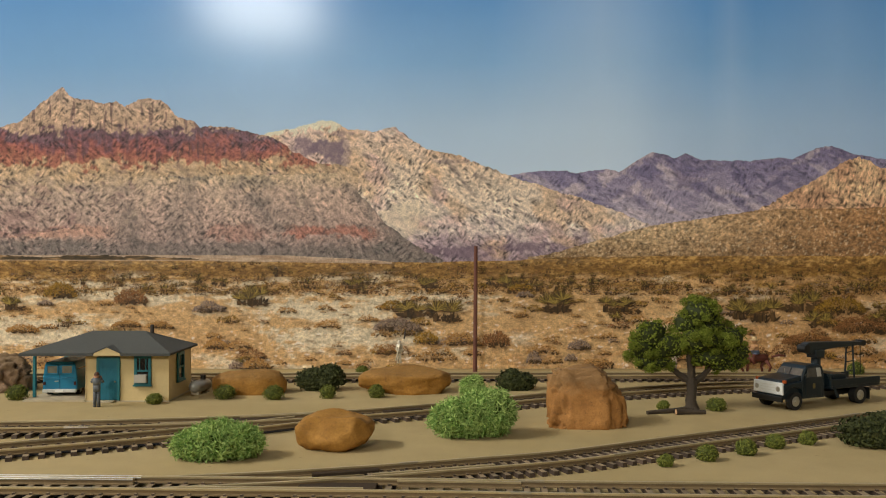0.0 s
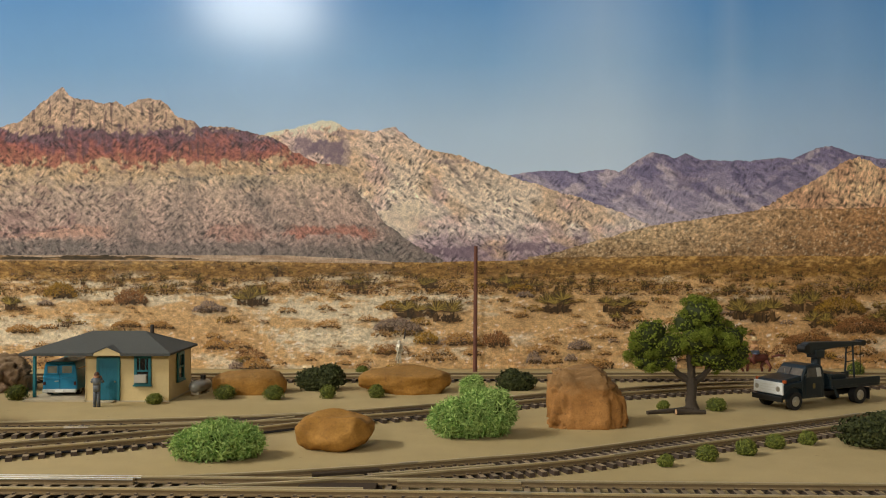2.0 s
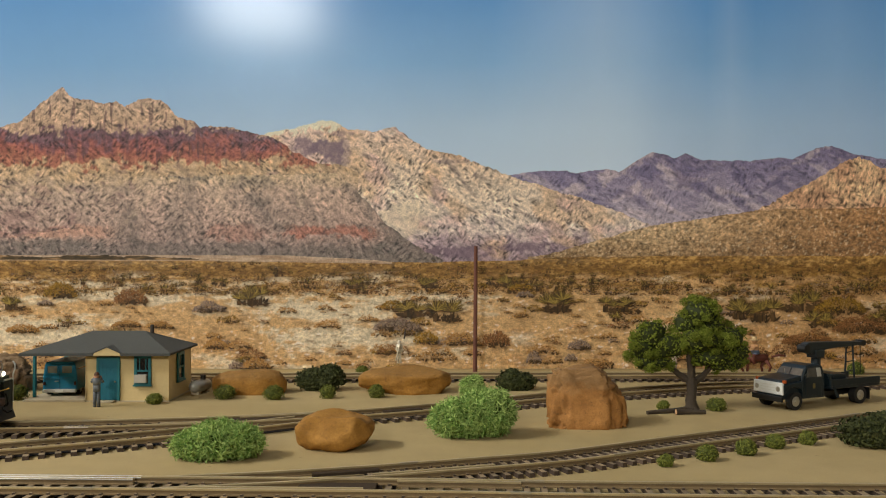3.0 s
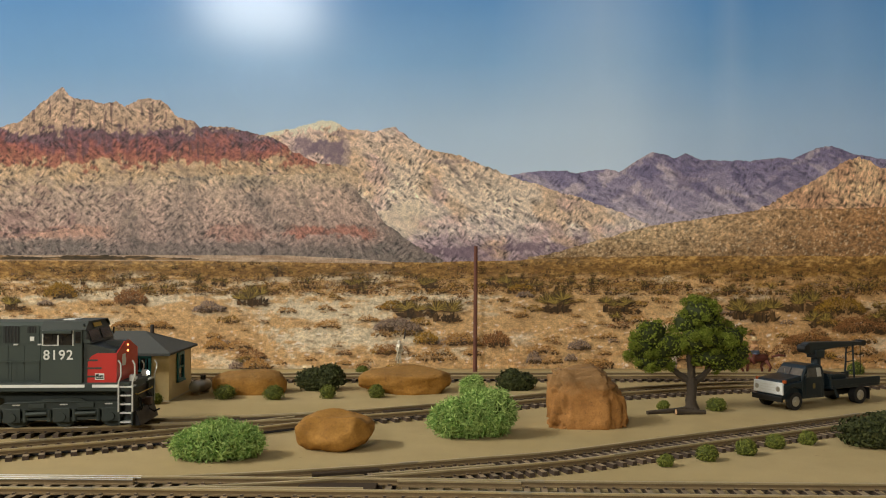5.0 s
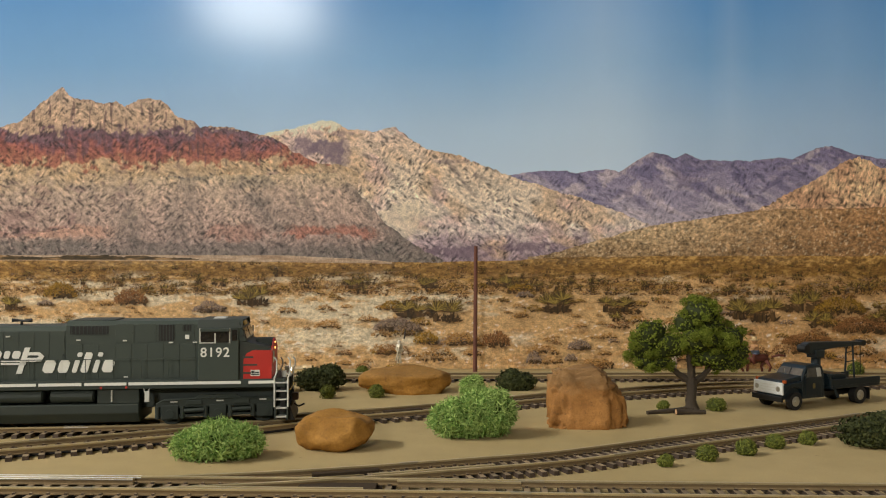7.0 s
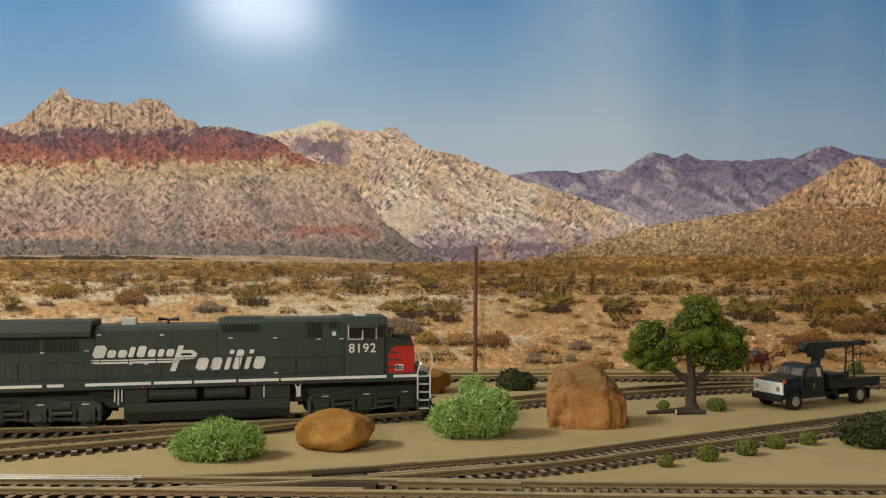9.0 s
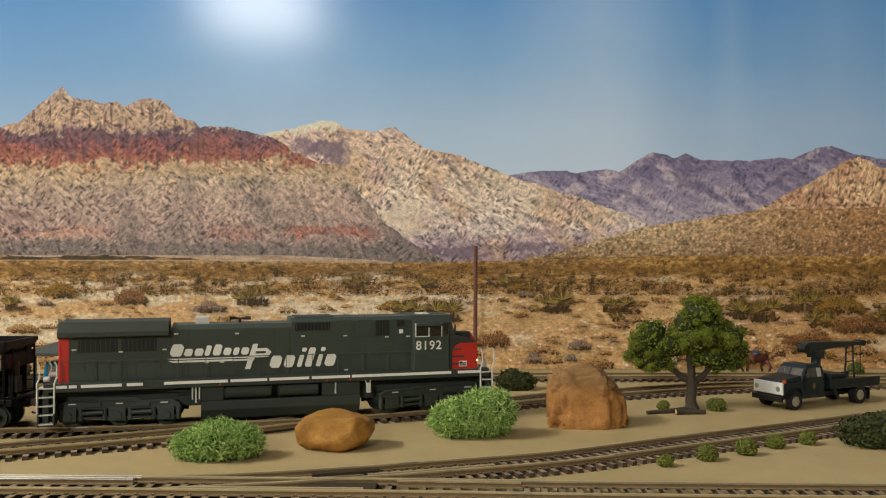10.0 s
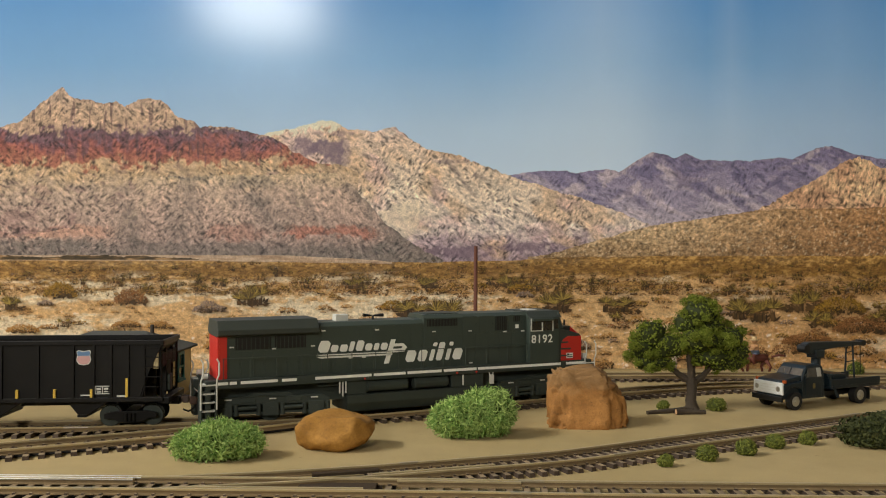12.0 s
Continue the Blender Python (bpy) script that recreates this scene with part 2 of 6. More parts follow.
def rock_tone(seed, angle, knob=13.0, ridge=70.0, strong=1.0):
    """Brightness of pictured rock lit from the upper left: ridges, knobs, ledges and cracks."""
    r1 = -np.abs(bend(grain(seed, ridge, ridge * 0.5, angle, 2.5), WARP_U * 4, WARP_V * 4))
    r2 = -np.abs(grain(seed + 1, ridge * 0.4, ridge * 0.22, angle + 25, 2.4))
    r3 = -np.abs(grain(seed + 2, knob, knob * 0.6, angle - 20, 2.3))
    h = 9 * r1 + 5 * r2 + 3.4 * r3
    gv, gu = np.gradient(soften(h, 0.8), CELL)
    lit = np.tanh((gu - gv) * 0.4)
    hollow = np.tanh((h - soften(h, 4)) * 0.4) + 0.7 * np.tanh((h - soften(h, 16)) * 0.2)
    swap = step(grain(seed + 4, 24), -0.4, 0.4)
    dash = grain(seed + 5, 6.2, 2.3, angle, 5.0) * swap + grain(seed + 6, 5.4, 2.3, angle + 85, 5.0) * (1 - swap)
    dash = dash - soften(dash, 7)
    chunk = bend(grain(seed + 8, 20, 8, angle + 12, 4.0), WARP_U * 3, WARP_V * 3)
    busy = 0.4 + 0.6 * step(grain(seed + 7, 40, power=2.4), -0.9, 0.7)
    cracks = step(-dash, 0.35, 1.25) * busy
    ledges = step(dash, 0.4, 1.5) * busy
    blocks = step(-chunk, 0.7, 1.3) * (0.5 + 0.5 * step(dash, -0.8, 0.6)) * busy
    return np.clip(1 + strong * (0.11 * lit + 0.09 * hollow - 0.54 * cracks + 0.33 * ledges - 0.14 * blocks + 0.05 * SPECK), 0.28, 1.55)


def spur(u0, v0, u1, v1, width):
    """A soft ragged streak from one place to another, tapering to its end."""
    du, dv = u1 - u0, v1 - v0
    f = np.clip(((ALL_U - u0) * du + (ALL_V - v0) * dv) / (du * du + dv * dv), 0, 1)
    d = np.hypot(ALL_U - u0 - f * du + 3 * WARP_U, ALL_V - v0 - f * dv + 3 * WARP_V)
    return 1 - step(d / (width * (1.15 - 0.7 * f)) + 0.25 * RAGGED, 0.45, 1.15)


def toned(base, tone, cool=(0.92, 0.98, 1.12)):
    """A colour brightened or darkened; what is dark turns cooler."""
    shade = np.clip(1 - tone, 0, 1)[..., None]
    return base * tone[..., None] ** 1.25 * (1 + (np.array(cool) - 1) * shade)


def scrub_dots(seed, size, lo, hi):
    return step(grain(seed, size * 1.3, size, 0, 3.2), lo, hi)


def massif_colour():
    h = ALL_V + 5 * RAGGED + 5 * grain(11, 50, 20) + 2 * grain(12, 6, 14)
    c = tint(h, [(8, C(128, 118, 104)), (34, C(142, 124, 110)), (50, C(180, 142, 120)), (62, C(176, 152, 130)), (110, C(186, 164, 136)), (135, C(196, 172, 134)), (166, C(202, 172, 124)),
                 (172, C(172, 114, 84)), (190, C(160, 96, 76)), (206, C(140, 86, 78)), (216, C(120, 90, 92)), (226, C(122, 98, 98)), (231, C(186, 156, 124)), (250, C(196, 166, 128)), (300, C(188, 162, 130))])
    purple = step(0.8 * grain(13, 16, 44) + (ALL_V - 205) / 30, -0.1, 0.9) * step(h, 172, 182) * (1 - step(h, 226, 231))
    c = lay(c, purple * 0.75, C(104, 74, 78))
    columns = step(grain(14, 5, 34, 0), 0.9, 1.8) * step(ALL_V, 150, 175)
    c = lay(c, columns * 0.7, C(96, 70, 68))
    c = lay(c, step(grain(16, 18, 9, -30), 0.7, 1.4) * (1 - step(ALL_V, 150, 168)) * (1 - step(ALL_U, -540, -420)) * 0.6, C(122, 98, 90))
    c = lay(c, step(grain(15, 40, 24), 0.6, 1.6) * (1 - step(ALL_V, 150, 175)) * 0.5, C(150, 120, 108))
    return toned(c * np.array((0.93, 0.87, 0.88)), rock_tone(20, -38, 12, 64, 1.1))


def slope_colour():
    h = ALL_V + 3 * RAGGED
    c = tint(h, [(2, C(132, 118, 102)), (22, C(138, 120, 106)), (36, C(172, 144, 124)), (80, C(188, 158, 134)), (118, C(194, 164, 136)), (146, C(198, 170, 130))])
    left = 1 - step(ALL_U, -620, -560)
    c = lay(c, left * step(h, 34, 42) * (1 - step(h, 52, 62)) * 0.9, C(194, 150, 122))
    stripe = step(h + (ALL_U + 190) * 0.02, 38, 43) * (1 - step(h + (ALL_U + 190) * 0.02, 54, 60)) * step(ALL_U + 8 * RAGGED, -290, -262) * (1 - step(ALL_U + 8 * RAGGED, -120, -96))
    c = lay(c, stripe * 0.75, C(176, 110, 86))
    c = lay(c, spot(-360, 46, 60, 16) * 0.45, C(170, 116, 94))
    for u, v, ru, rv, k in ((-480, 152, 34, 8, 0.8), (-440, 147, 34, 8, 0.6), (-340, 134, 46, 14, 0.5), (-330, 104, 40, 12, 0.4), (-560, 60, 30, 26, 0.4), (-470, 70, 26, 40, 0.4), (-90, 60, 40, 60, 0.6), (-130, 110, 22, 50, 0.55), (-680, 24, 90, 9, 0.5), (-300, 70, 50, 30, 0.35)):
        c = lay(c, spot(u, v, ru, rv) * k, C(112, 104, 92))
    for q in ((-452, 130, -428, 46, 15), (-335, 118, -290, 54, 15), (-255, 104, -180, 30, 12), (-560, 96, -540, 34, 14), (-160, 132, -40, 18, 13)):
        c = lay(c, spur(*q) * 0.42, C(108, 98, 88))
    for q in ((-500, 138, -560, 70, 12), (-400, 140, -370, 70, 16), (-240, 146, -250, 96, 14)):
        c = lay(c, spur(*q) * 0.4, C(206, 178, 144))
    tone = rock_tone(40, -50, 9, 44, 0.95)
    c = lay(toned(c, tone), scrub_dots(48, 3.4, 0.9, 1.5) * 0.55, C(86, 76, 70))
    return c


def pale_colour():
    h = ALL_V + 6 * RAGGED + 6 * WARP_V
    c = tint(h, [(10, C(146, 128, 124)), (30, C(168, 148, 138)), (48, C(206, 190, 164)), (110, C(214, 196, 160)), (170, C(208, 184, 146)), (220, C(206, 180, 148)), (240, C(206, 188, 158))])
    c = lay(c, step(grain(61, 70, 40, -30), 0.2, 1.4) * 0.55, C(200, 166, 118))
    c = lay(c, step(grain(62, 60, 30, -35), 0.5, 1.6) * 0.5, C(186, 156, 142))
    c = lay(c, spot(-70, 72, 46, 30) * 0.6, C(220, 204, 162))
    tone = rock_tone(63, -32, 14, 84, 1.15)
    tone = 1 + (tone - 1) * (1 - 0.55 * spot(-70, 72, 44, 26))
    c = toned(c * np.array((1.09, 1.04, 1.09)), tone)
    for u, v, ru, rv, k in ((-244, 200, 26, 18, 0.75), (-205, 196, 30, 16, 0.85), (-180, 190, 18, 26, 0.5), (-196, 176, 18, 8, 0.7), (-190, 222, 40, 5, 0.5), (20, 172, 60, 4, 0.4), (150, 20, 70, 10, 0.6), (20, 12, 60, 10, 0.7), (250, 44, 26, 10, 0.4)):
        c = lay(c, spot(u, v, ru, rv) * k, C(118, 96, 104))
    for q in ((-2, 186, 70, 98, 6), (60, 150, 130, 110, 4), (-140, 180, -60, 150, 4), (-20, 120, 6, 76, 4), (90, 110, 190, 60, 4), (-150, 140, -110, 100, 5)):
        c = lay(c, spur(*q) * 0.55, C(132, 112, 100))
    cream = step(ALL_V + 4 * RAGGED - np.interp(ALL_U, [-330, -300, -240, -196, -170], [212, 218, 226, 228, 236]), 0, 4) * (1 - step(ALL_U, -190, -170))
    return lay(c, cream * 0.8, C(226, 220, 184))


def far_colour():
    flow = bend(ALL_V, WARP_U * 6, WARP_V * 7)
    c = tint(flow, [(60, C(172, 158, 152)), (110, C(150, 138, 142)), (150, C(128, 118, 130)), (195, C(112, 102, 118))])
    strata = step(np.sin((flow + 0.06 * ALL_U) * 0.36) + 0.7 * RAGGED, 0.5, 1.5) * step(ALL_U, 380, 520)
    c = lay(c, strata * 0.45, C(156, 142, 140))
    c = lay(c, step(grain(81, 90, 22, -24, 2.4), 0.35, 1.5) * 0.65, C(182, 166, 158))
    c = lay(c, step(grain(82, 80, 26, -30, 2.4), 0.4, 1.6) * 0.6, C(98, 90, 108))
    for q in ((362, 184, 290, 132, 9), (380, 160, 464, 136, 7), (345, 126, 296, 92, 10), (345, 122, 438, 76, 10), (486, 116, 548, 112, 6), (300, 150, 210, 118, 8), (250, 130, 180, 100, 9), (540, 100, 600, 78, 7), (660, 190, 600, 160, 6), (300, 84, 400, 66, 8)):
        c = lay(c, spur(*q) * 0.75, C(186, 168, 158))
    for q in ((385, 180, 480, 150, 8), (420, 150, 500, 96, 12), (330, 118, 250, 100, 8), (520, 150, 560, 100, 8), (690, 198, 740, 150, 14), (225, 150, 270, 132, 7), (600, 150, 560, 110, 7)):
        c = lay(c, spur(*q) * 0.6, C(92, 84, 102))
    return toned(c * np.array((1.12, 1.12, 1.22)), rock_tone(83, -24, 16, 90, 0.7))


def outcrop_colour():
    c = tint(grain(91, 30), [(-1, C(190, 146, 108)), (1, C(222, 182, 134))])
    return toned(c, rock_tone(92, 70, 12, 34, 1.2))


def hill_colour():
    right = step(ALL_U, 150, 800)[..., None]
    c = np.array(C(222, 192, 142)[:3]) * (1 - right) + np.array(C(170, 124, 78)[:3]) * right
    low = 1 - step(ALL_V + 5 * RAGGED, 0, 62)
    c = lay(c, low * 0.6, C(134, 98, 58))
    c = lay(c, step(grain(101, 60, 16), 0.3, 1.5) * 0.35, C(130, 98, 62))
    c = lay(c, scrub_dots(102, 3.8, 0.35, 1.2) * 0.62, C(102, 76, 46))
    c = lay(c, step(grain(103, 4.4, 2.8, 60, 3), 0.9, 1.8) * 0.55, C(234, 206, 158))
    return toned(c, np.clip(1 + 0.2 * grain(104, 4.4, 2.8, 0, 4), 0.4, 1.5))


def plain_colour():
    d = np.clip(6 - ALL_V, 1, 210)
    near = step(d, 50, 150)
    wide = grain(111, 140, 22) * (1 - near) + grain(112, 220, 44) * near
    small = grain(113, 16, 5) * (1 - near) + grain(114, 28, 9) * near
    east = step(ALL_U, -140, 320)
    pale = step(wide + 0.55 * small - 1.3 * east + 0.45 * spot(-560, -110, 300, 60) + 0.9 * spot(-180, -120, 130, 70) + 0.9 * spot(-40, -172, 120, 16), -0.5, 1.0)
    c = lay(np.zeros(ALL_U.shape + (3,)) + np.array(C(206, 164, 106)[:3]), pale, C(224, 203, 160))
    c = lay(c, step(small, 0.5, 1.8) * (0.24 + 0.36 * east), C(176, 122, 62))
    c = lay(c, step(ALL_U, 380, 620) * 0.35, C(170, 120, 66))
    soil = grain(115, 5.5, 2.6) * (1 - near) + grain(116, 8, 3.4) * near
    c = toned(c, np.clip(1 + 0.12 * soil + 0.08 * SPECK, 0.4, 1.4), (1, 1, 1))
    stones = step(soil, 1.5, 2.1) * step(d, 55, 90)
    under = step(bend(soil, 1.5, 2.4), 1.5, 2.1) * step(d, 55, 90)
    c = lay(c, under * 0.5 * (1 - stones), C(140, 104, 68))
    c = lay(c, stones * 0.7, C(238, 226, 202))
    c = lay(c, step(grain(117, 9, 3.4), 1.2, 2.0) * 0.6, C(122, 90, 54))
    far = 1 - step(d + 12 * grain(118, 50, 8) * step(d, 14, 40), 30, 58)
    scrub = tint(grain(119, 10, 4, 0, 2.0), [(-1.2, C(96, 66, 26)), (0.2, C(156, 112, 48)), (1.6, C(206, 160, 84))])
    c = c + (scrub - c) * (far * 0.88)[..., None]
    brown = 1 - step(np.abs(d - 26 - 3 * RAGGED), 4, 13)
    c = lay(c, brown * 0.5, C(116, 80, 32))
    return np.clip(c, 0.004, 1)


class InkNodes(Nodes):
    """Ink on the glossy paper: u, v in the mural's own units."""
    def prepare(self):
        p = self.t.nodes.new("ShaderNodeTexCoord").outputs["Object"]
        p = self.vmath("SUBTRACT", p, (0, 0, 0.091))
        self.p = self.vmath("MULTIPLY", p, (1 / UNIT / MM, 0, 1 / UNIT / MM))
        self.u, _, self.v = self.split(self.p)
        return self

    def at(self, ku, kv):
        return self.vmath("MULTIPLY", self.p, (ku, 1, kv))

    def ink(self, colour):
        big = self.noise(self.at(1, 0.15), 0.004, 2)
        self.relief(big, 0.25, 0.004)
        self.b.inputs["Coat Weight"].default_value = 0.33
        self.b.inputs["Coat Roughness"].default_value = 0.165
        return self.done(self.vmath("MULTIPLY", colour, (0.97, 1.02, 1.2)), 0.5, 0, 0.3)


def Print(name):
    return InkNodes(name).prepare()


def sky_ink():
    k = Print("sky_print")
    c = k.ramp(k.math("DIVIDE", k.v, 560.0), [(0.22, C(202, 217, 220)), (0.42, C(182, 206, 218)), (0.62, C(136, 179, 210)), (0.82, C(100, 155, 201)), (1.0, C(70, 130, 188))])
    side = k.math("MULTIPLY", k.math("ABSOLUTE", k.math("DIVIDE", k.math("SUBTRACT", k.u, 260), 900)), 0.3)
    c = k.mix(side, c, C(46, 122, 170))
    east = k.math("MULTIPLY", k.math("DIVIDE", k.math("SUBTRACT", k.u, 330), 60, True), 0.14)
    c = k.mix(east, c, C(58, 128, 184))
    east = k.math("MULTIPLY", k.math("DIVIDE", k.math("SUBTRACT", k.u, 480), 300, True), 0.12)
    c = k.mix(east, c, C(48, 116, 174))
    # pale upright bands: reflections on the glossy sheet, painted into the sky colour
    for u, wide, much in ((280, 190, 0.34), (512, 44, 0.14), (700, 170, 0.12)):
        sheen = k.math("SUBTRACT", 1.0, k.math("ABSOLUTE", k.math("DIVIDE", k.math("SUBTRACT", k.u, u), wide)), True)
        c = k.mix(k.math("MULTIPLY", sheen, much), c, C(206, 222, 228))
    return k.ink(k.gain(c, k.math("ADD", k.math("MULTIPLY", k.noise(k.at(1, 1), 0.006, 2), 0.12), 0.94)))


def picture_ink():
    k = Print("photo_print")
    n = k.t.nodes.new("ShaderNodeVertexColor")
    n.layer_name = "ink"
    fine = k.math("SUBTRACT", k.noise(k.at(1, 1.3), 0.42, 3, 0.7), 0.5)
    return k.ink(k.gain(n.outputs["Color"], k.math("ADD", k.math("MULTIPLY", fine, 1.7), 1.0)))


PICTURE = picture_ink()


def band(name, top, bottom, u0, u1, layer, colours, label, rough=6.0, seed=1):
    """A printed area between two lines of (u, v) points, with a ragged upper edge."""
    us = np.concatenate([np.arange(-1500, -810, 15.0), np.arange(-810, 810, CELL), np.arange(810, 1501, 15.0)])
    us = us[(us >= u0) & (us <= u1)]
    t = np.interp(us, [p[0] for p in top], [p[1] for p in top])
    b = np.interp(us, [p[0] for p in bottom], [p[1] for p in bottom])
    t = np.maximum(t + rough * np.array([wob(u, seed) for u in us]), b + 0.2)
    m, n = max(1, int(np.max(t - b) / CELL)), len(us)
    f = np.linspace(0, 1, m + 1)[:, None]
    vv = b + (t - b) * f
    uu = np.broadcast_to(us, vv.shape)
    i = np.clip(((uu - GRID_U[0]) / CELL).round().astype(int), 0, len(GRID_U) - 1)
    y = np.clip((vv - GRID_V[0]) / CELL, 0, len(GRID_V) - 1.001)
    j = y.astype(int)
    w = (y - j)[..., None]
    ink = colours[j, i] * (1 - w) + colours[j + 1, i] * w
    xyz = np.stack([uu * UNIT * MM, np.full(vv.shape, (MURAL_Y - 0.12 * layer) * MM), (91 + vv * UNIT) * MM], -1).reshape(-1, 3)
    q = (np.arange(m)[:, None] * n + np.arange(n - 1)).ravel()
    me = bpy.data.meshes.new(name)
    me.from_pydata(xyz.tolist(), [], np.stack([q, q + 1, q + n + 1, q + n], 1).tolist())
    layer_ink = me.color_attributes.new("ink", "FLOAT_COLOR", "POINT")
    layer_ink.data.foreach_set("color", np.concatenate([np.clip(ink, 0.003, 1).reshape(-1, 3), np.ones((ink.size // 3, 1))], 1).astype(np.float32).ravel())
    me.materials.append(PICTURE)
    return hang(name, me, mural, label)


mural = thing("mural_backdrop", "glossy printed desert mural with mountains behind the layout", "mural", 0, 0)
mural["kind"] = "structure"
FAR_RIDGE = [(90, 140), (150, 153), (220, 156), (235, 152), (290, 158), (312, 153), (350, 178), (372, 190), (390, 186), (412, 178), (430, 186), (460, 174), (540, 174), (600, 180), (620, 176), (660, 196), (690, 202), (730, 184), (784, 176), (1500, 170)]
OUTCROP_RIDGE = [(540, 84), (600, 112), (650, 135), (700, 160), (735, 174), (752, 168), (784, 158), (1000, 175), (1500, 160)]
PALE_RIDGE = [(-330, 218), (-300, 226), (-255, 230), (-220, 242), (-196, 246), (-170, 232), (-120, 228), (-84, 236), (-60, 216), (-30, 196), (0, 192), (30, 184), (70, 166), (110, 152), (160, 134), (200, 118), (250, 104), (300, 88), (340, 70), (370, 58)]
MASSIF_RIDGE = [(-1500, 260), (-1000, 220), (-784, 234), (-750, 242), (-730, 262), (-700, 284), (-684, 300), (-674, 306), (-660, 290), (-630, 284), (-600, 276), (-580, 280), (-566, 270), (-540, 280), (-520, 284), (-500, 280), (-484, 268), (-470, 250), (-440, 246), (-430, 236), (-380, 232), (-340, 222), (-300, 214), (-270, 196), (-220, 168), (-180, 164), (-150, 150)]
SLOPE_RIDGE = [(-1500, 90), (-784, 36), (-700, 46), (-620, 72), (-560, 110), (-520, 140), (-440, 146), (-360, 152), (-300, 148), (-240, 152), (-190, 150), (-160, 128), (-130, 96), (-100, 62), (-70, 40), (-30, 14), (0, 4)]
HILL_RIDGE = [(150, 2), (200, 12), (250, 24), (320, 46), (400, 64), (480, 76), (560, 84), (640, 88), (784, 92), (1000, 104), (1500, 120)]
FLOOR = [(-1500, -16), (1500, -16)]
BEHIND_SLOPE = [(u, max(v - 20, -16)) for u, v in SLOPE_RIDGE]
fast("sky", [(u * UNIT, MURAL_Y, 91 + v * UNIT) for u, v in ((-1500, -194), (1500, -194), (1500, 900), (-1500, 900))], [(0, 1, 2, 3)], sky_ink(), mural, "clear blue printed sky with pale sheen bands painted in")
band("far_range", FAR_RIDGE, FLOOR, 90, 1500, 1, far_colour(), "hazy purple printed mountain range", rough=3, seed=3)
band("outcrop", OUTCROP_RIDGE, [(540, 50), (1500, 50)], 540, 1500, 2, outcrop_colour(), "orange printed rock outcrop", rough=9, seed=5)
band("pale_mountain", PALE_RIDGE, FLOOR, -330, 370, 3, pale_colour(), "pale tan printed rocky mountain", rough=5, seed=7)
band("cliff_massif", MASSIF_RIDGE, BEHIND_SLOPE, -1500, -150, 4, massif_colour(), "printed cliff with red and tan rock bands", rough=6, seed=11)
band("scrub_slope", SLOPE_RIDGE, FLOOR, -1500, 0, 5, slope_colour(), "pinkish printed slope dotted with scrub", rough=5, seed=13)
band("hillside", HILL_RIDGE, FLOOR, 150, 1500, 14, hill_colour(), "brown printed hillside covered with dry scrub", rough=3, seed=17)
PLAIN_INK = plain_colour()
band("plain", [(-1500, 4), (-600, 2), (-400, 0), (-200, -4), (0, -6), (100, -4), (200, 2), (300, 4), (1500, 6)], [(-1500, -194), (1500, -194)], -1500, 1500, 15, PLAIN_INK, "sandy printed desert plain with dry grass", rough=1.5, seed=19)
FLAT_INK = toned(tint(grain(131, 40, 3), [(-1, C(170, 138, 104)), (1, C(196, 168, 134))]), np.clip(1 + 0.08 * SPECK, 0.5, 1.5))
band("far_flat", [(-1500, 9), (-784, 6), (-440, 6), (-300, 6), (-160, 0), (-90, -6)], [(-1500, -1), (-440, -4), (-300, -6), (-90, -9)], -1500, -90, 15.2, FLAT_INK, "pale printed far flat", rough=1.0, seed=24)
DARK_INK = tint(grain(132, 20, 3), [(-1, C(60, 50, 30)), (0.6, C(98, 76, 44)), (1.6, C(170, 134, 88))])
band("tree_line", [(-1500, 5), (-784, 4), (-560, 4), (-430, 0)], [(-1500, -2), (-430, -2)], -1500, -430, 15.5, DARK_INK, "dark printed line of far scrub", rough=3.4, seed=23)


def shrub_ink(name, lo, hi):
    k = Print(name)
    c = k.mix(k.random(True), lo, hi)
    return k.ink(k.gain(c, k.math("ADD", k.math("MULTIPLY", k.noise(k.at(1, 1), 0.12, 3), 0.9), 0.55)))


def dab(store, u, v, du, dv, t, y):
    """A small pointed stroke from (u, v) by (du, dv)."""
    verts, faces = store
    n = math.hypot(du, dv) + 1e-6
    pu, pv = -dv / n * t, du / n * t
    i0 = len(verts)
    for a, b in ((u - pu, v - pv), (u + du * 0.5 - pu * 0.8, v + dv * 0.5 - pv * 0.8), (u + du, v + dv), (u + du * 0.5 + pu * 0.8, v + dv * 0.5 + pv * 0.8), (u + pu, v + pv)):
        verts.append((a * UNIT, y, 91 + max(b, -194) * UNIT))
    faces.append(tuple(range(i0, i0 + 5)))


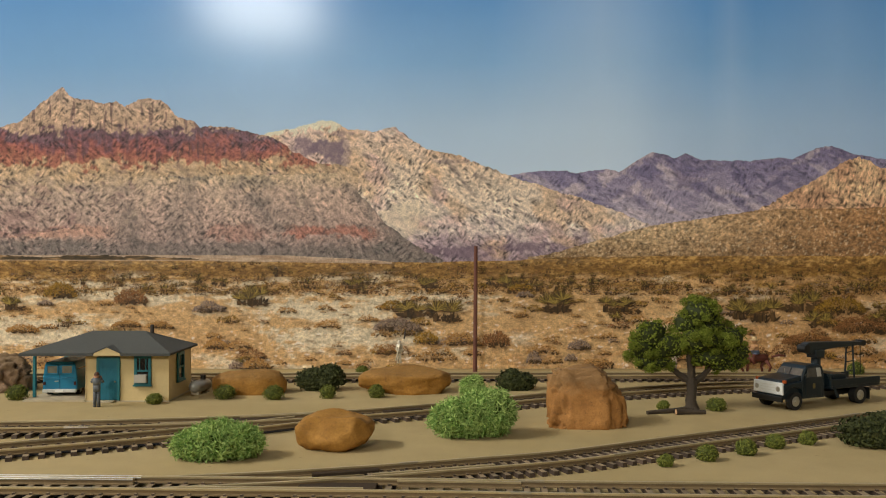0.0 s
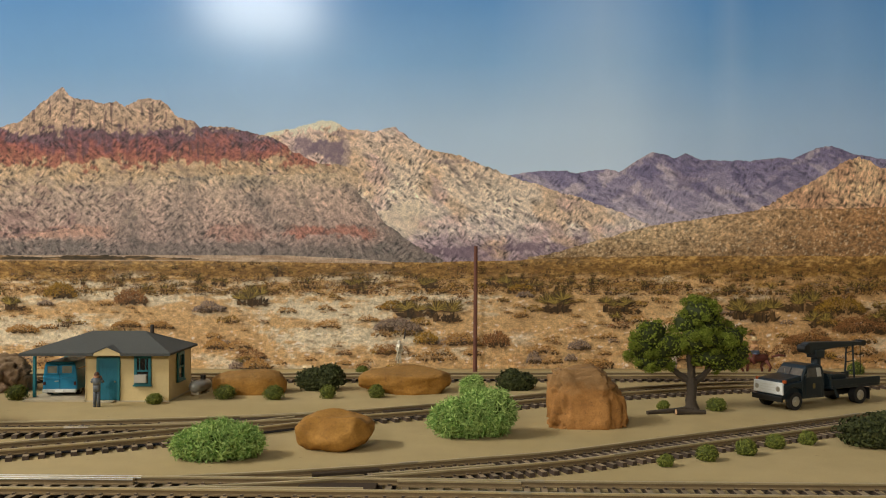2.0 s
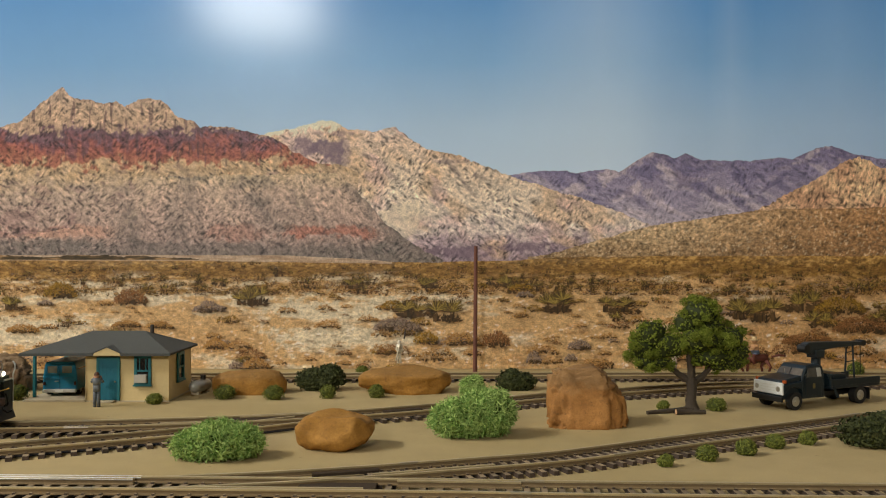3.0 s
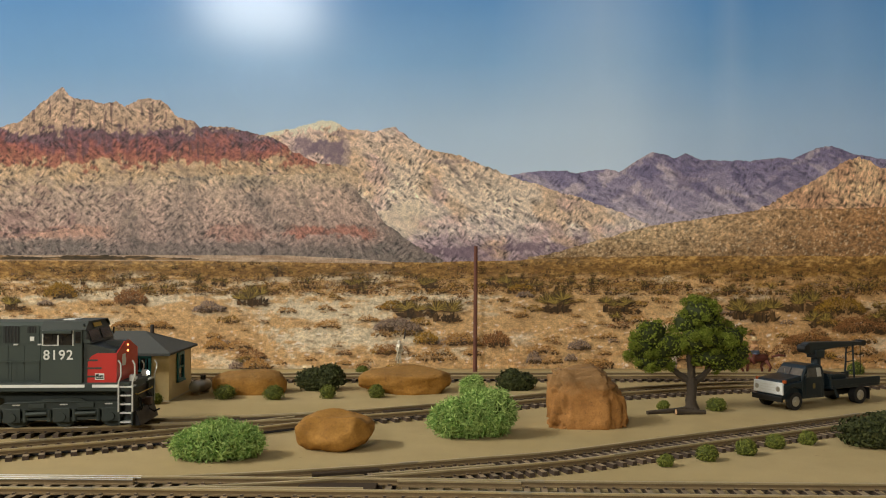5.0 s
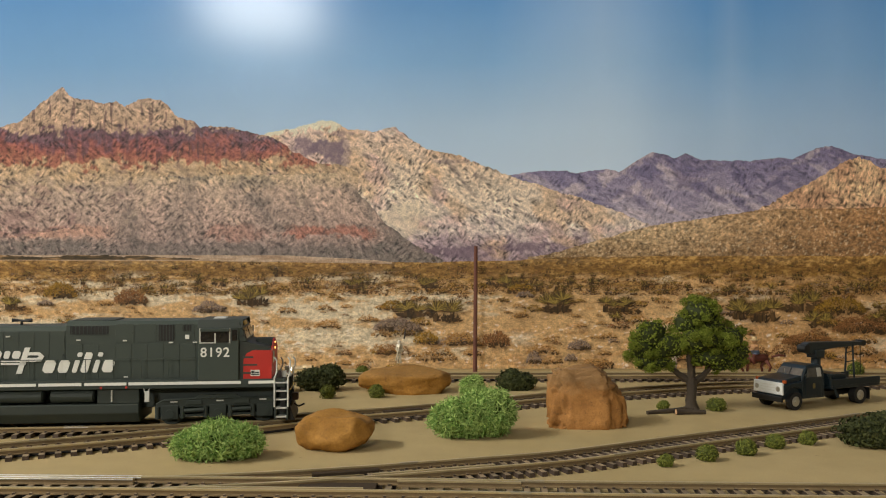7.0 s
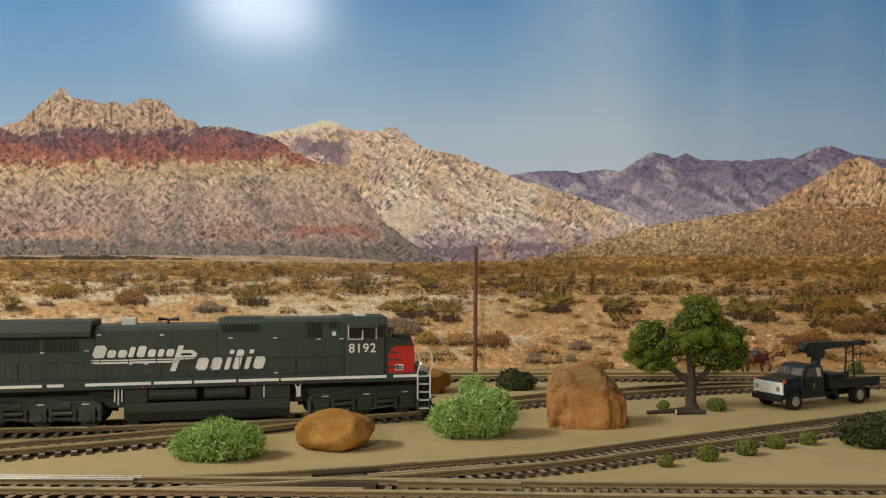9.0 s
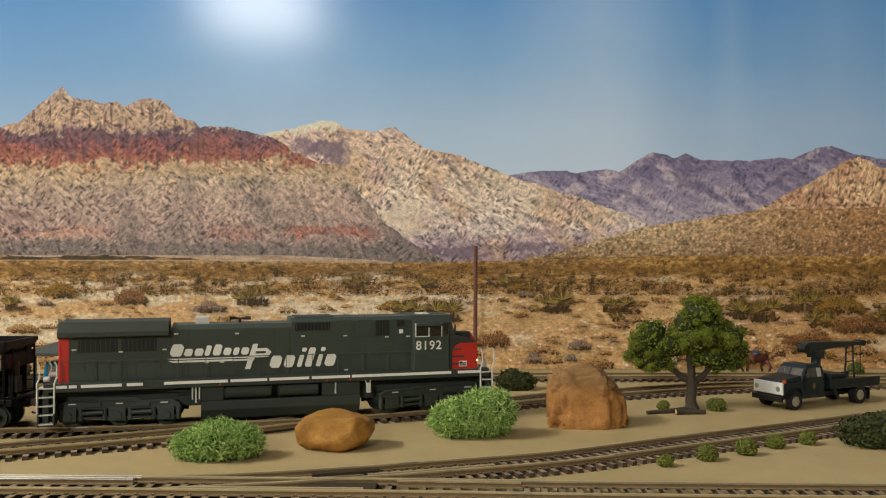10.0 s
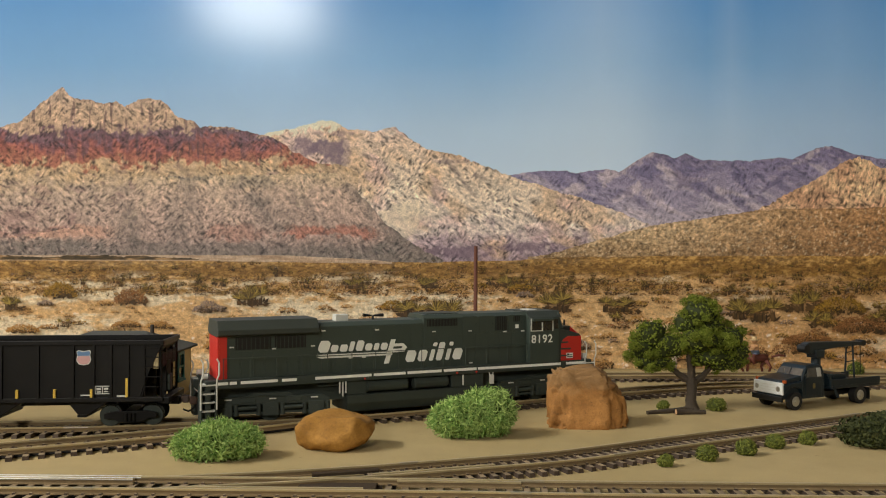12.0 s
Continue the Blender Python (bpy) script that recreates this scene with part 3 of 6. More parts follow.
def clump(store, shade, u, v, w, h, n, r, y, spiky):
    """A plant drawn in strokes: rosettes of blades, or a dome of small dabs, over a dark foot."""
    y -= r.uniform(0, 0.3) + min(max(-v, 0), 200) * 0.008
    for i in range(max(3, n // 4)):
        y -= r.uniform(0.0015, 0.004)
        dab(shade, u + r.uniform(-0.36, 0.5) * w, v + r.uniform(-0.05, 0.16) * h, r.uniform(-0.16, 0.2) * w, r.uniform(0.0, 0.2) * h, 0.035 * w, y)
    if spiky:
        heads = [(r.uniform(-0.36, 0.36), r.uniform(0.22, 0.5), r.uniform(0.8, 1.2)) for _ in range(r.choice((2, 3, 4)))]
        for k, e, s in heads:
            for i in range(5):
                y -= 0.002
                dab(shade, u + k * w + r.uniform(-0.06, 0.06) * w, v, r.uniform(-0.04, 0.04) * w, e * h * r.uniform(0.6, 1.0), 0.03 * w, y)
            m = max(7, n // 2)
            for i in range(m):
                y -= r.uniform(0.0015, 0.004)
                a = r.uniform(-1.6, 1.6) * (1 if i < m * 0.55 else 0.85)
                ln = h * 0.42 * s * r.uniform(0.75, 1.1)
                dab(shade if i < m * 0.6 else store, u + k * w, v + e * h, math.sin(a) * ln * 1.15, math.cos(a) * ln, min(0.016 * w, 0.8), y)
        return
    k = min(1.0, 26.0 / w)
    for i in range(int(n / k ** 1.5)):
        y -= r.uniform(0.0015, 0.004) * k
        a, q = r.uniform(-1, 1), r.random() ** 0.6
        top = math.sqrt(max(0.0, 1 - a * a)) * (0.75 + 0.3 * noise.noise((u * 0.3 + a * 3, v, 0.3)))
        dark = r.random() < (0.75 - q) * 0.6 + 0.2 * a + 0.08
        dab(shade if dark else store, u + a * w * 0.5, v + top * q * h * 0.85, (a * 0.08 + r.uniform(-0.06, 0.06)) * w * k, r.uniform(0.05, 0.18) * h * k, 0.034 * w * k, y)


def scatter():
    r = random.Random(31)
    kinds = {"dry_grass": (C(150, 102, 48), C(200, 150, 80), False), "brown_brush": (C(104, 68, 36), C(166, 112, 60), False),
             "olive_scrub": (C(96, 70, 20), C(184, 138, 48), False), "yucca": (C(84, 70, 30), C(172, 142, 62), True), "grey_brush": (C(116, 94, 76), C(172, 146, 118), False)}
    sets = {n: ([], []) for n in kinds}
    shade = ([], [])
    layer = MURAL_Y - 0.12 * 16.5
    for i in range(2700):
        far = i % 10 < 7
        d = r.uniform(6, 66) if far else 54 + 142 * r.random() ** 1.2
        u = r.uniform(-860, 860)
        thick = noise.noise((u * 0.012, d * 0.03, 3.3)) + (0.42 if u > 280 else 0.0)
        if not far and thick < r.uniform(-0.25, 0.6):
            continue
        n = r.choices(list(kinds), (4, 3, 6, 2.2, 0.8) if far else (9, 4, 2, 1.6 if u > 280 else 0.5, 1.0))[0]
        s = (d + 14) * (r.uniform(0.14, 0.28) if far else 0.06 + 0.15 * r.random() ** 2)
        if n == "yucca":
            s *= 1.25
        clump(sets[n], shade, u, -d, s * 1.5, s * (1.0 if n == "yucca" else 0.75), 14 if far else 60, r, layer, kinds[n][2])
    for i in range(700):
        # scrub dotted over the brown hillside
        u = r.uniform(170, 860)
        top = np.interp(u, [150, 250, 320, 400, 480, 640, 860], [2, 22, 44, 62, 74, 86, 96])
        v = top * (1 - r.random() ** 0.8) - 2
        s = 2.2 + 5.0 * (1 - v / 150) * r.random()
        clump(sets["olive_scrub"] if r.random() < 0.5 else sets["brown_brush"], shade, u, v, s * 1.6, s, 5, r, layer, False)
    for n, u, v, w, h in (("yucca", -50, -102, 80, 46), ("yucca", 4, -110, 56, 50), ("olive_scrub", -88, -90, 44, 26), ("yucca", 192, -94, 62, 52), ("yucca", 311, -94, 66, 46), ("yucca", -334, -82, 62, 44), ("brown_brush", -549, -80, 62, 40), ("yucca", -752, -90, 44, 34),
                          ("olive_scrub", -674, -68, 56, 40), ("yucca", 106, -50, 48, 30), ("yucca", -24, -52, 40, 28), ("grey_brush", -92, -126, 76, 34), ("grey_brush", -60, -128, 44, 24), ("brown_brush", 96, -154, 48, 42), ("olive_scrub", -30, -150, 40, 30), ("grey_brush", 160, -184, 26, 28), ("grey_brush", 241, -160, 40, 26), ("grey_brush", 225, -180, 22, 18),
                          ("grey_brush", -412, -94, 56, 32), ("grey_brush", -700, -82, 26, 12), ("dry_grass", -740, -130, 56, 22), ("yucca", 620, -92, 80, 50), ("yucca", 560, -110, 60, 52), ("olive_scrub", 700, -96, 90, 46), ("yucca", 520, -106, 60, 52), ("brown_brush", 640, -150, 90, 30), ("yucca", -160, -52, 36, 22),
                          ("dry_grass", 30, -152, 60, 36), ("dry_grass", -402, -158, 44, 26), ("grey_brush", -364, -196, 26, 26), ("dry_grass", -330, -194, 50, 30), ("brown_brush", 730, -130, 90, 46), ("yucca", 665, -120, 56, 40), ("dry_grass", -556, -120, 50, 18), ("dry_grass", -500, -122, 44, 16), ("olive_scrub", 140, -56, 44, 20), ("grey_brush", 144, -68, 30, 14)):
        for j in range(2):
            clump(sets[n], shade, u + r.uniform(-0.1, 0.1) * w, v, w * r.uniform(0.85, 1.0), h * r.uniform(0.85, 1.05), 90, r, layer, kinds[n][2])
    for n, (lo, hi, _) in kinds.items():
        fast(n, *sets[n], shrub_ink(n + "_print", lo, hi), mural, "printed " + n.replace("_", " ") + " of the desert plain", kind="stuff")
    fast("dark_brush", *shade, shrub_ink("dark_brush_print", C(46, 34, 18), C(98, 70, 36)), mural, "dark printed brush of the desert plain", kind="stuff")


scatter()

# ---- tracks: centre lines in plan, millimetres ----
def smooth_line(points, step=2.0, rounds=60):
    p = np.array(points, float)
    s = np.concatenate([[0], np.cumsum(np.hypot(*np.diff(p, axis=0).T))])
    q = np.arange(0, s[-1], step)
    xy = np.stack([np.interp(q, s, p[:, 0]), np.interp(q, s, p[:, 1])], 1)
    for _ in range(rounds):
        xy[1:-1] = 0.5 * xy[1:-1] + 0.25 * (xy[:-2] + xy[2:])
    return xy


class Line:
    def __init__(self, points, rounds=60):
        self.xy = smooth_line(points, rounds=rounds)
        self.s = np.concatenate([[0], np.cumsum(np.hypot(*np.diff(self.xy, axis=0).T))])

    def at(self, s):
        return np.array([np.interp(s, self.s, self.xy[:, 0]), np.interp(s, self.s, self.xy[:, 1])])

    def turn(self, s):
        d = self.at(s + 2) - self.at(s - 2)
        return math.atan2(d[1], d[0])

    def s_at_x(self, x):
        return float(np.interp(x, self.xy[:, 0], self.s))


MAIN = Line([(-900, 442), (-420, 442), (-268, 442), (-238, 442.4), (-208, 444.3), (-178, 447.7), (-148.6, 452.4), (-119, 458), (-90, 465), (-61, 473.5), (-33, 484), (-6, 497), (20, 511), (45, 526.5), (75, 543), (117, 560), (180, 583), (260, 600), (340, 609), (1200, 609)], rounds=24)
YARD = Line([(-900, 366), (-330, 366), (-300, 367), (-250, 376), (-205, 392), (-161, 412), (-128, 428), (-98, 446), (-75, 462)])
BACK = Line([(-900, 632), (-300, 632), (0, 638), (300, 640), (1200, 640)])
FRONT = Line([(-900, 335), (-172, 331), (0, 325.5), (50, 322), (152, 318.5), (1200, 314)])
BRANCH = Line([(-112, 329.5), (-64, 338.5), (-20, 350.5), (54, 374), (112, 405), (180, 439), (243, 471), (330, 510), (480, 556), (640, 572), (1200, 572)])
TOP = 4.6  # rail head over the ground


def sweep(line, s0, s1, side, profile, step=4.0):
    """A profile of (across, up) points drawn along a line, at a distance to its side."""
    verts, faces = [], []
    ss = np.arange(s0, s1 + 0.01, step)
    m = len(profile)
    for s in ss:
        (x, y), a = line.at(s), line.turn(s)
        for w, z in profile:
            verts.append((x - math.sin(a) * (side + w), y + math.cos(a) * (side + w), z))
    for i in range(len(ss) - 1):
        for j in range(m):
            k = (j + 1) % m
            faces.append((i * m + j, i * m + m + j, i * m + m + k, i * m + k))
    faces += [tuple(range(m)), tuple(range((len(ss) - 1) * m, len(ss) * m))[::-1]]
    return verts, faces


RAIL_SHAPE = [(-1.3, 2.0), (1.3, 2.0), (1.3, 2.35), (0.35, 2.6), (0.35, 3.7), (0.7, 3.9), (0.7, TOP - 0.1), (0.55, TOP), (-0.55, TOP), (-0.7, TOP - 0.1), (-0.7, 3.9), (-0.35, 3.7), (-0.35, 2.6), (-1.3, 2.35)]
TIE_DATA = {}
DARK_STRIP = plain("dark_brown_strip", C(24, 20, 16), 0.9, wear=0.3, spec=0.2)


def tie_mesh(half, width, jitter):
    key = (half, width, jitter)
    if key not in TIE_DATA:
        bm = bmesh.new()
        vs = box(bm, -width / 2, width / 2, -half, half, 0.0, 2.0)
        for v in vs[4:]:
            v.co.x *= 0.86
            v.co.y *= 0.985
        for y in (-9.6, -6.9, 6.9, 9.6):
            box(bm, -0.55, 0.55, y - 0.55, y + 0.55, 1.9, 2.75)
        bmesh.ops.scale(bm, vec=(MM, MM, MM), verts=bm.verts)
        me = bpy.data.meshes.new("tie")
        bm.to_mesh(me)
        bm.free()
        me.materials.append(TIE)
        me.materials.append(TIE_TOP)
        # upward faces get the lit brown, sides and ends the shaded one
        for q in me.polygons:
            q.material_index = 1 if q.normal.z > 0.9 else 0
        TIE_DATA[key] = me
    return TIE_DATA[key]


RAIL_WEB = plain("rusty_brown_rail_web", C(124, 105, 76), 0.7, wear=0.3, spec=0.2)


def brown_web(ob):
    """Paints the rail below its head brown."""
    ob.data.materials.append(RAIL_WEB)
    for q in ob.data.polygons:
        if q.center.z < 3.3 * MM:
            q.material_index = 1
    return ob


def track(name, label, line, x0, x1, spacing, skip=(), width=2.9, half=15.0, sink=0.0):
    ob = thing(name, label, "track", 0, 0, 0, group="model railway tracks")
    s0, s1 = line.s_at_x(x0), line.s_at_x(x1)
    for side in (-8.6, 8.6):
        brown_web(fast("rail", *sweep(line, s0, s1, side, [(w, z - sink) for w, z in RAIL_SHAPE]), RAIL, ob))
    # thin dark strip added in the gaps between the ties
    fast("tie_web", *sweep(line, s0, s1, 0.0, [(-7.4, 0.02), (7.4, 0.02), (7.4, 0.5 - sink), (-7.4, 0.5 - sink)]), DARK_STRIP, ob, "dark plastic web between the rails")
    s = s0 + 2
    r = random.Random(len(name))
    while s < s1:
        (x, y), a = line.at(s), line.turn(s)
        if not any(p <= x <= q for p, q in skip):
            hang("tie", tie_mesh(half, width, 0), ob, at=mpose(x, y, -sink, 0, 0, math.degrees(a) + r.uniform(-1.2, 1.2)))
        s += spacing
    return ob


main_track = track("main_track", "weathered model track curving past a switch, brown plastic ties", MAIN, -840, 700, 6.6)
yard_track = track("yard_track", "weathered model track joining the main line at a switch", YARD, -700, -72, 6.6, skip=[(-118, 0)], sink=0.15)
back_track = track("back_track", "straight weathered model track along the mural", BACK, -840, 840, 6.6)
front_track = track("front_track", "weathered model track at the layout's front with brown ties", FRONT, -700, 700, 6.7, width=2.9)
branch_track = track("branch_track", "weathered model track curving away from the front switch", BRANCH, -110, 700, 5.4, skip=[(-200, -34)], width=2.6, sink=0.15)


def rail_piece(line, parent, x0, x1, side, name, material, lift=0.0, wide=1.0, label=""):
    shape = [(w * wide, z + lift) for w, z in RAIL_SHAPE]
    return brown_web(fast(name, *sweep(line, line.s_at_x(x0), line.s_at_x(x1), side, shape, 2.0), material, parent, label))


def switch_parts():
    # closure and guard rails, polished new rails, joiners and switch housings
    for line, ob, x0, x1, side in ((MAIN, main_track, -110, -60, 5.5), (FRONT, front_track, -18, 30, 5.9), (FRONT, front_track, -100, -30, -5.8), (MAIN, main_track, -150, -118, -5.4), (BRANCH, branch_track, -30, 20, -5.9)):
        rail_piece(line, ob, x0, x1, side, "guard_rail", RAIL)
    head = [(-0.8, TOP - 0.75), (0.6, TOP - 0.75), (0.6, TOP), (0.15, TOP + 0.14), (-0.25, TOP + 0.08), (-0.8, TOP - 0.45)]
    for side, x1 in ((8.6, -119.5), (5.6, -121.0)):
        fast("new_rail", *sweep(FRONT, FRONT.s_at_x(-400), FRONT.s_at_x(x1), side, head, 2.0), RAIL_SHINY, front_track, "bright polished rail head")
    rail_piece(FRONT, front_track, -400, -121, 5.6, "guard_rail", RAIL)
    fast("rail_tip", *sweep(MAIN, MAIN.s_at_x(-196), MAIN.s_at_x(-184), -8.6, head, 2.0), RAIL_SHINY, main_track, "bright polished rail head")
    for line, ob, x, side, n in ((FRONT, front_track, -135, -8.6, 9), (FRONT, front_track, 34, 8.6, 10), (FRONT, front_track, 30, -8.6, 9), (MAIN, main_track, -184, -8.6, 9), (MAIN, main_track, -189, 8.6, 7), (YARD, yard_track, -190, 8.6, 8),
                                 (BRANCH, branch_track, 232, 8.6, 12), (BRANCH, branch_track, 76, -8.6, 9), (BRANCH, branch_track, -12, 8.6, 8)):
        rail_piece(line, ob, x - n / 2, x + n / 2, side, "rail_joiner", JOINER, 0.02, 1.12, "pale metal rail joiner")

    def housing(ob, line, x0, x1, side, w, h):
        s0, s1 = line.s_at_x(x0), line.s_at_x(x1)
        sh = [(-w, 1.6), (w, 1.6), (w, h - 0.4), (w * 0.8, h), (-w * 0.8, h), (-w, h - 0.4)]
        fast("switch_frog", *sweep(line, s0, s1, side, sh, 2.0), FROG, ob, "dark plastic switch frog")

    housing(front_track, FRONT, -56, -25, 3.6, 4.6, 3.0)
    housing(branch_track, BRANCH, -52, -24, 8.4, 2.6, 3.1)
    housing(main_track, MAIN, -122, -90, 5.6, 3.6, 3.4)
    housing(main_track, MAIN, -32, -10, 5.4, 2.4, 3.2)


switch_parts()

# ---- stones ----
RUST = stone("rusty_sandstone", C(134, 94, 38), C(168, 121, 54), C(86, 58, 32), dusty=0.3)
BROWN = stone("brown_pebble", C(142, 100, 42), C(168, 123, 58), C(116, 82, 44), 0.3, 0.0)
ORANGE = stone("cracked_orange_stone", C(142, 98, 50), C(174, 124, 68), C(88, 60, 36), 0.5, 0.55)
CRAG = stone("grey_brown_crag", C(92, 74, 58), C(142, 116, 90), C(52, 42, 34), 0.9)


def boulder(label, material, x, y, w, d, h, turn, seed, rough=0.12, flat=0.35, power=0.75, lean=0.0, taper=0.0, sub=5, detail=0.03, ridge=0.0, cuts=()):
    """A rounded stone: a ball squared off, split along planes (nx, ny, nz, distance), dented and cut flat underneath."""
    bm = bmesh.new()
    bmesh.ops.create_icosphere(bm, subdivisions=sub, radius=1.0)
    o = Vector((seed * 3.7, seed * 1.9, seed * 5.3))
    for v in bm.verts:
        p = v.co.copy()
        q = Vector([math.copysign(abs(c) ** power, c) for c in p])
        k = 1 + rough * noise.noise(p * 1.1 + o) * 2 + rough * 0.5 * noise.noise(p * 2.6 + o) + detail * noise.noise(p * 7 + o) + detail * 0.5 * noise.noise(p * 16 + o)
        if ridge:
            k -= ridge * max(0.0, 0.16 - abs(noise.noise(p * 2.2 + o * 1.7))) * 2
        for nx, ny, nz, reach in cuts:
            way = Vector((nx, ny, nz)).normalized()
            over = q.dot(way) - reach
            if over > 0:
                q -= way * over * 0.9
        q = q * k
        z = (q.z + flat) / (1 + flat)
        t = 1 - taper * max(0.0, z) ** 1.8
        v.co = (q.x * w / 2 * t + lean * max(z, 0.0) ** 1.8 * w, q.y * d / 2 * t, max(z, 0.0) * h)
    ob = part("boulder", bm, material, smooth=True)
    ob.matrix_basis = mpose(x, y, -0.3, 0, 0, turn)
    return tagged(ob, label=label, category="rock", group="boulders")


boulder("long low rusty sandstone boulder with green tufts beside it", RUST, -131, 577, 47, 28, 16.2, 4, 1, 0.07, 0.62, 0.78, detail=0.025)
boulder("long flat-topped rusty sandstone boulder beneath a figurine", RUST, -26, 580, 58, 30, 18, -3, 2, 0.1, 0.7, 0.8, detail=0.03, cuts=((-0.6, -0.3, -0.8, 0.8), (0.2, -0.5, 0.8, 0.85)))
boulder("smooth rounded ochre brown pebble on the sand", BROWN, -51.8, 409, 35.6, 27, 18.7, 3, 4, 0.12, 0.85, 0.84, taper=0.1, lean=-0.03, detail=0.018, cuts=((0.7, -0.3, -0.65, 0.88), (0.1, -0.2, 1, 0.84), (0.65, -0.1, 0.75, 0.94), (-0.2, -1, 0.5, 0.8)))
boulder("large tapered orange-brown rock with cracks and a dusty top", ORANGE, 78.5, 466, 44, 32, 33.6, 0, 21, 0.05, 0.6, 0.55, taper=0.1, lean=-0.04, detail=0.075, ridge=0.5, cuts=((0.78, -0.1, 0.62, 0.86), (-0.15, -1, 0.3, 0.74), (0.7, -0.75, 0.1, 0.9), (-0.1, -0.1, 1, 0.92)))
boulder("craggy grey-brown rock pile beside the carport", CRAG, -309, 588, 50, 30, 26, 0, 12, 0.2, 0.35, 0.8, detail=0.12, ridge=0.9)

# ---- the train ----
TRAIN = []


def text_on(body, size, x, y, z, parent, material, label=""):
    cu = bpy.data.curves.new("road_number", "FONT")
    cu.body, cu.size, cu.extrude, cu.offset, cu.space_character = body, size * MM, 0.00006, 0.00009, 1.12
    cu.materials.append(material)
    ob = new("road_number", cu)
    ob.parent = parent
    ob.matrix_basis = mpose(x, y, z, 90, 0, 0)
    return tagged(ob, label=label)


def wheelset(parent, x, r, lift, gauge=16.5, name="wheelset", material=None, bright=0.8):
    bm = bmesh.new()
    for s in (-1, 1):
        y = s * gauge / 2
        rod(bm, (0, y, 0), (0, y - s * 0.8, 0), r + 0.6, 24)
        rod(bm, (0, y + s * 1.9, 0), (0, y, 0), r, 24)
        rod(bm, (0, y + s * 2.05, 0), (0, y + s * 1.85, 0), r * 0.78, 20, r * 0.72)
        for i in range(5):
            w = i * 2 * math.pi / 5
            rod(bm, (math.cos(w) * r * 0.5, y + s * 2.25, math.sin(w) * r * 0.5), (math.cos(w) * r * 0.5, y + s * 1.9, math.sin(w) * r * 0.5), r * 0.12, 6)
    rod(bm, (0, -gauge / 2, 0), (0, gauge / 2, 0), 1.0, 8)
    ob = part(name, bm, material or STEEL, parent, "dark wheels with bright worn treads", at=mpose(x, 0, r - lift))
    ob.data.materials.append(UNDER)
    for q in ob.data.polygons:
        if abs(q.normal.y) > 0.7 and math.hypot(q.center.x, q.center.z) < r * MM * bright:
            q.material_index = 1
    return ob


def loco_truck(parent, x):
    t = part("truck", boxed(-29, 29, -11.4, 11.4, -2.6, 5.0, 0.5), UNDER, parent, at=mpose(x, 0, 7.0))
    for s in (-1, 1):
        bm = bmesh.new()
        y0, y1 = s * 12.2, s * 14.4
        a, b = min(y0, y1), max(y0, y1)
        slab(bm, [(-31, 4.6), (-27, 6.6), (-12, 6.8), (-9, 8.4), (9, 8.4), (12, 6.8), (27, 6.6), (31, 4.6), (31, 2.0), (26, 1.6), (15, 2.4), (9, 2.2), (-9, 2.2), (-15, 2.4), (-26, 1.6), (-31, 2.0)], "y", a, b, 0.25)
        o = y1 + s * 0.9
        lo, hi = min(y1, o), max(y1, o)
        for ax in (-24, 0, 24):
            box(bm, ax - 4.2, ax + 4.2, lo, hi, -3.6, 3.6, 0.3)
            rod(bm, (ax, y1, -0.8), (ax, y1 + s * 1.7, -0.8), 2.2, 12)
            for q in (-6.2, 6.2):
                rod(bm, (ax + q, y1 - s * 0.4, -3.2), (ax + q, y1 - s * 0.4, 3.0), 1.3, 10)
        for q in (-12, 12):
            box(bm, q - 4, q + 4, lo, hi, 3.6, 6.0, 0.3)
            rod(bm, (q - 5, y1 + s * 0.6, 0.6), (q + 5, y1 + s * 0.6, 0.9), 1.1, 10)
        wire(bm, [(-28, y1 + s * 0.5, 6.0), (-6, y1 + s * 0.5, 6.9), (20, y1 + s * 0.5, 6.0)], 0.35)
        box(bm, -30, 30, a, b, -2.6, -1.4)
        part("sideframe", bm, UNDER, t, "weathered dark grey truck sideframe")
        bm = bmesh.new()
        for q in (-22, 1, 23):
            box(bm, q - 1.8, q + 1.8, min(y1, y1 + s * 0.35), max(y1, y1 + s * 0.35), 5.0, 5.6)
        part("bearing_tag", bm, SILVER, t)
    return t, [(wheelset(t, ax, 5.8, 7.0, material=UNDER), ax, 5.8) for ax in (-23.4, 0, 23.4)]


def ladder(parent, x0, x1, side):
    """Corner steps with bright edges and two tall grab rails."""
    y0, y1 = (-17.6, -11) if side < 0 else (11, 17.6)
    bm = bmesh.new()
    box(bm, x0, x0 + 0.8, y0, y1, 2.4, 21)
    box(bm, x1 - 0.8, x1, y0, y1, 2.4, 21)
    box(bm, x0, x1, y0 * 0.75, y1 * 0.75, 2.4, 21)
    part("step_well", bm, UNDER, parent)
    for z in (3.4, 8.0, 12.4, 16.8, 21.2):
        part("step", boxed(x0 + 0.4, x1 - 0.4, y0, y1, z, z + 0.7), SILVER, parent, "silver-edged step")
    y = y0 if side < 0 else y1
    for x in (x0, x1):
        bm = bmesh.new()
        wire(bm, [(x, y, 9), (x, y, 24), (x + 1.2, y, 27), (x + 1.2, y, 33 if side < 0 else 29), (x, y, 35 if side < 0 else 31)], 0.45)
        part("grab_rail", bm, SILVER, parent, "light grey bent grab rail")


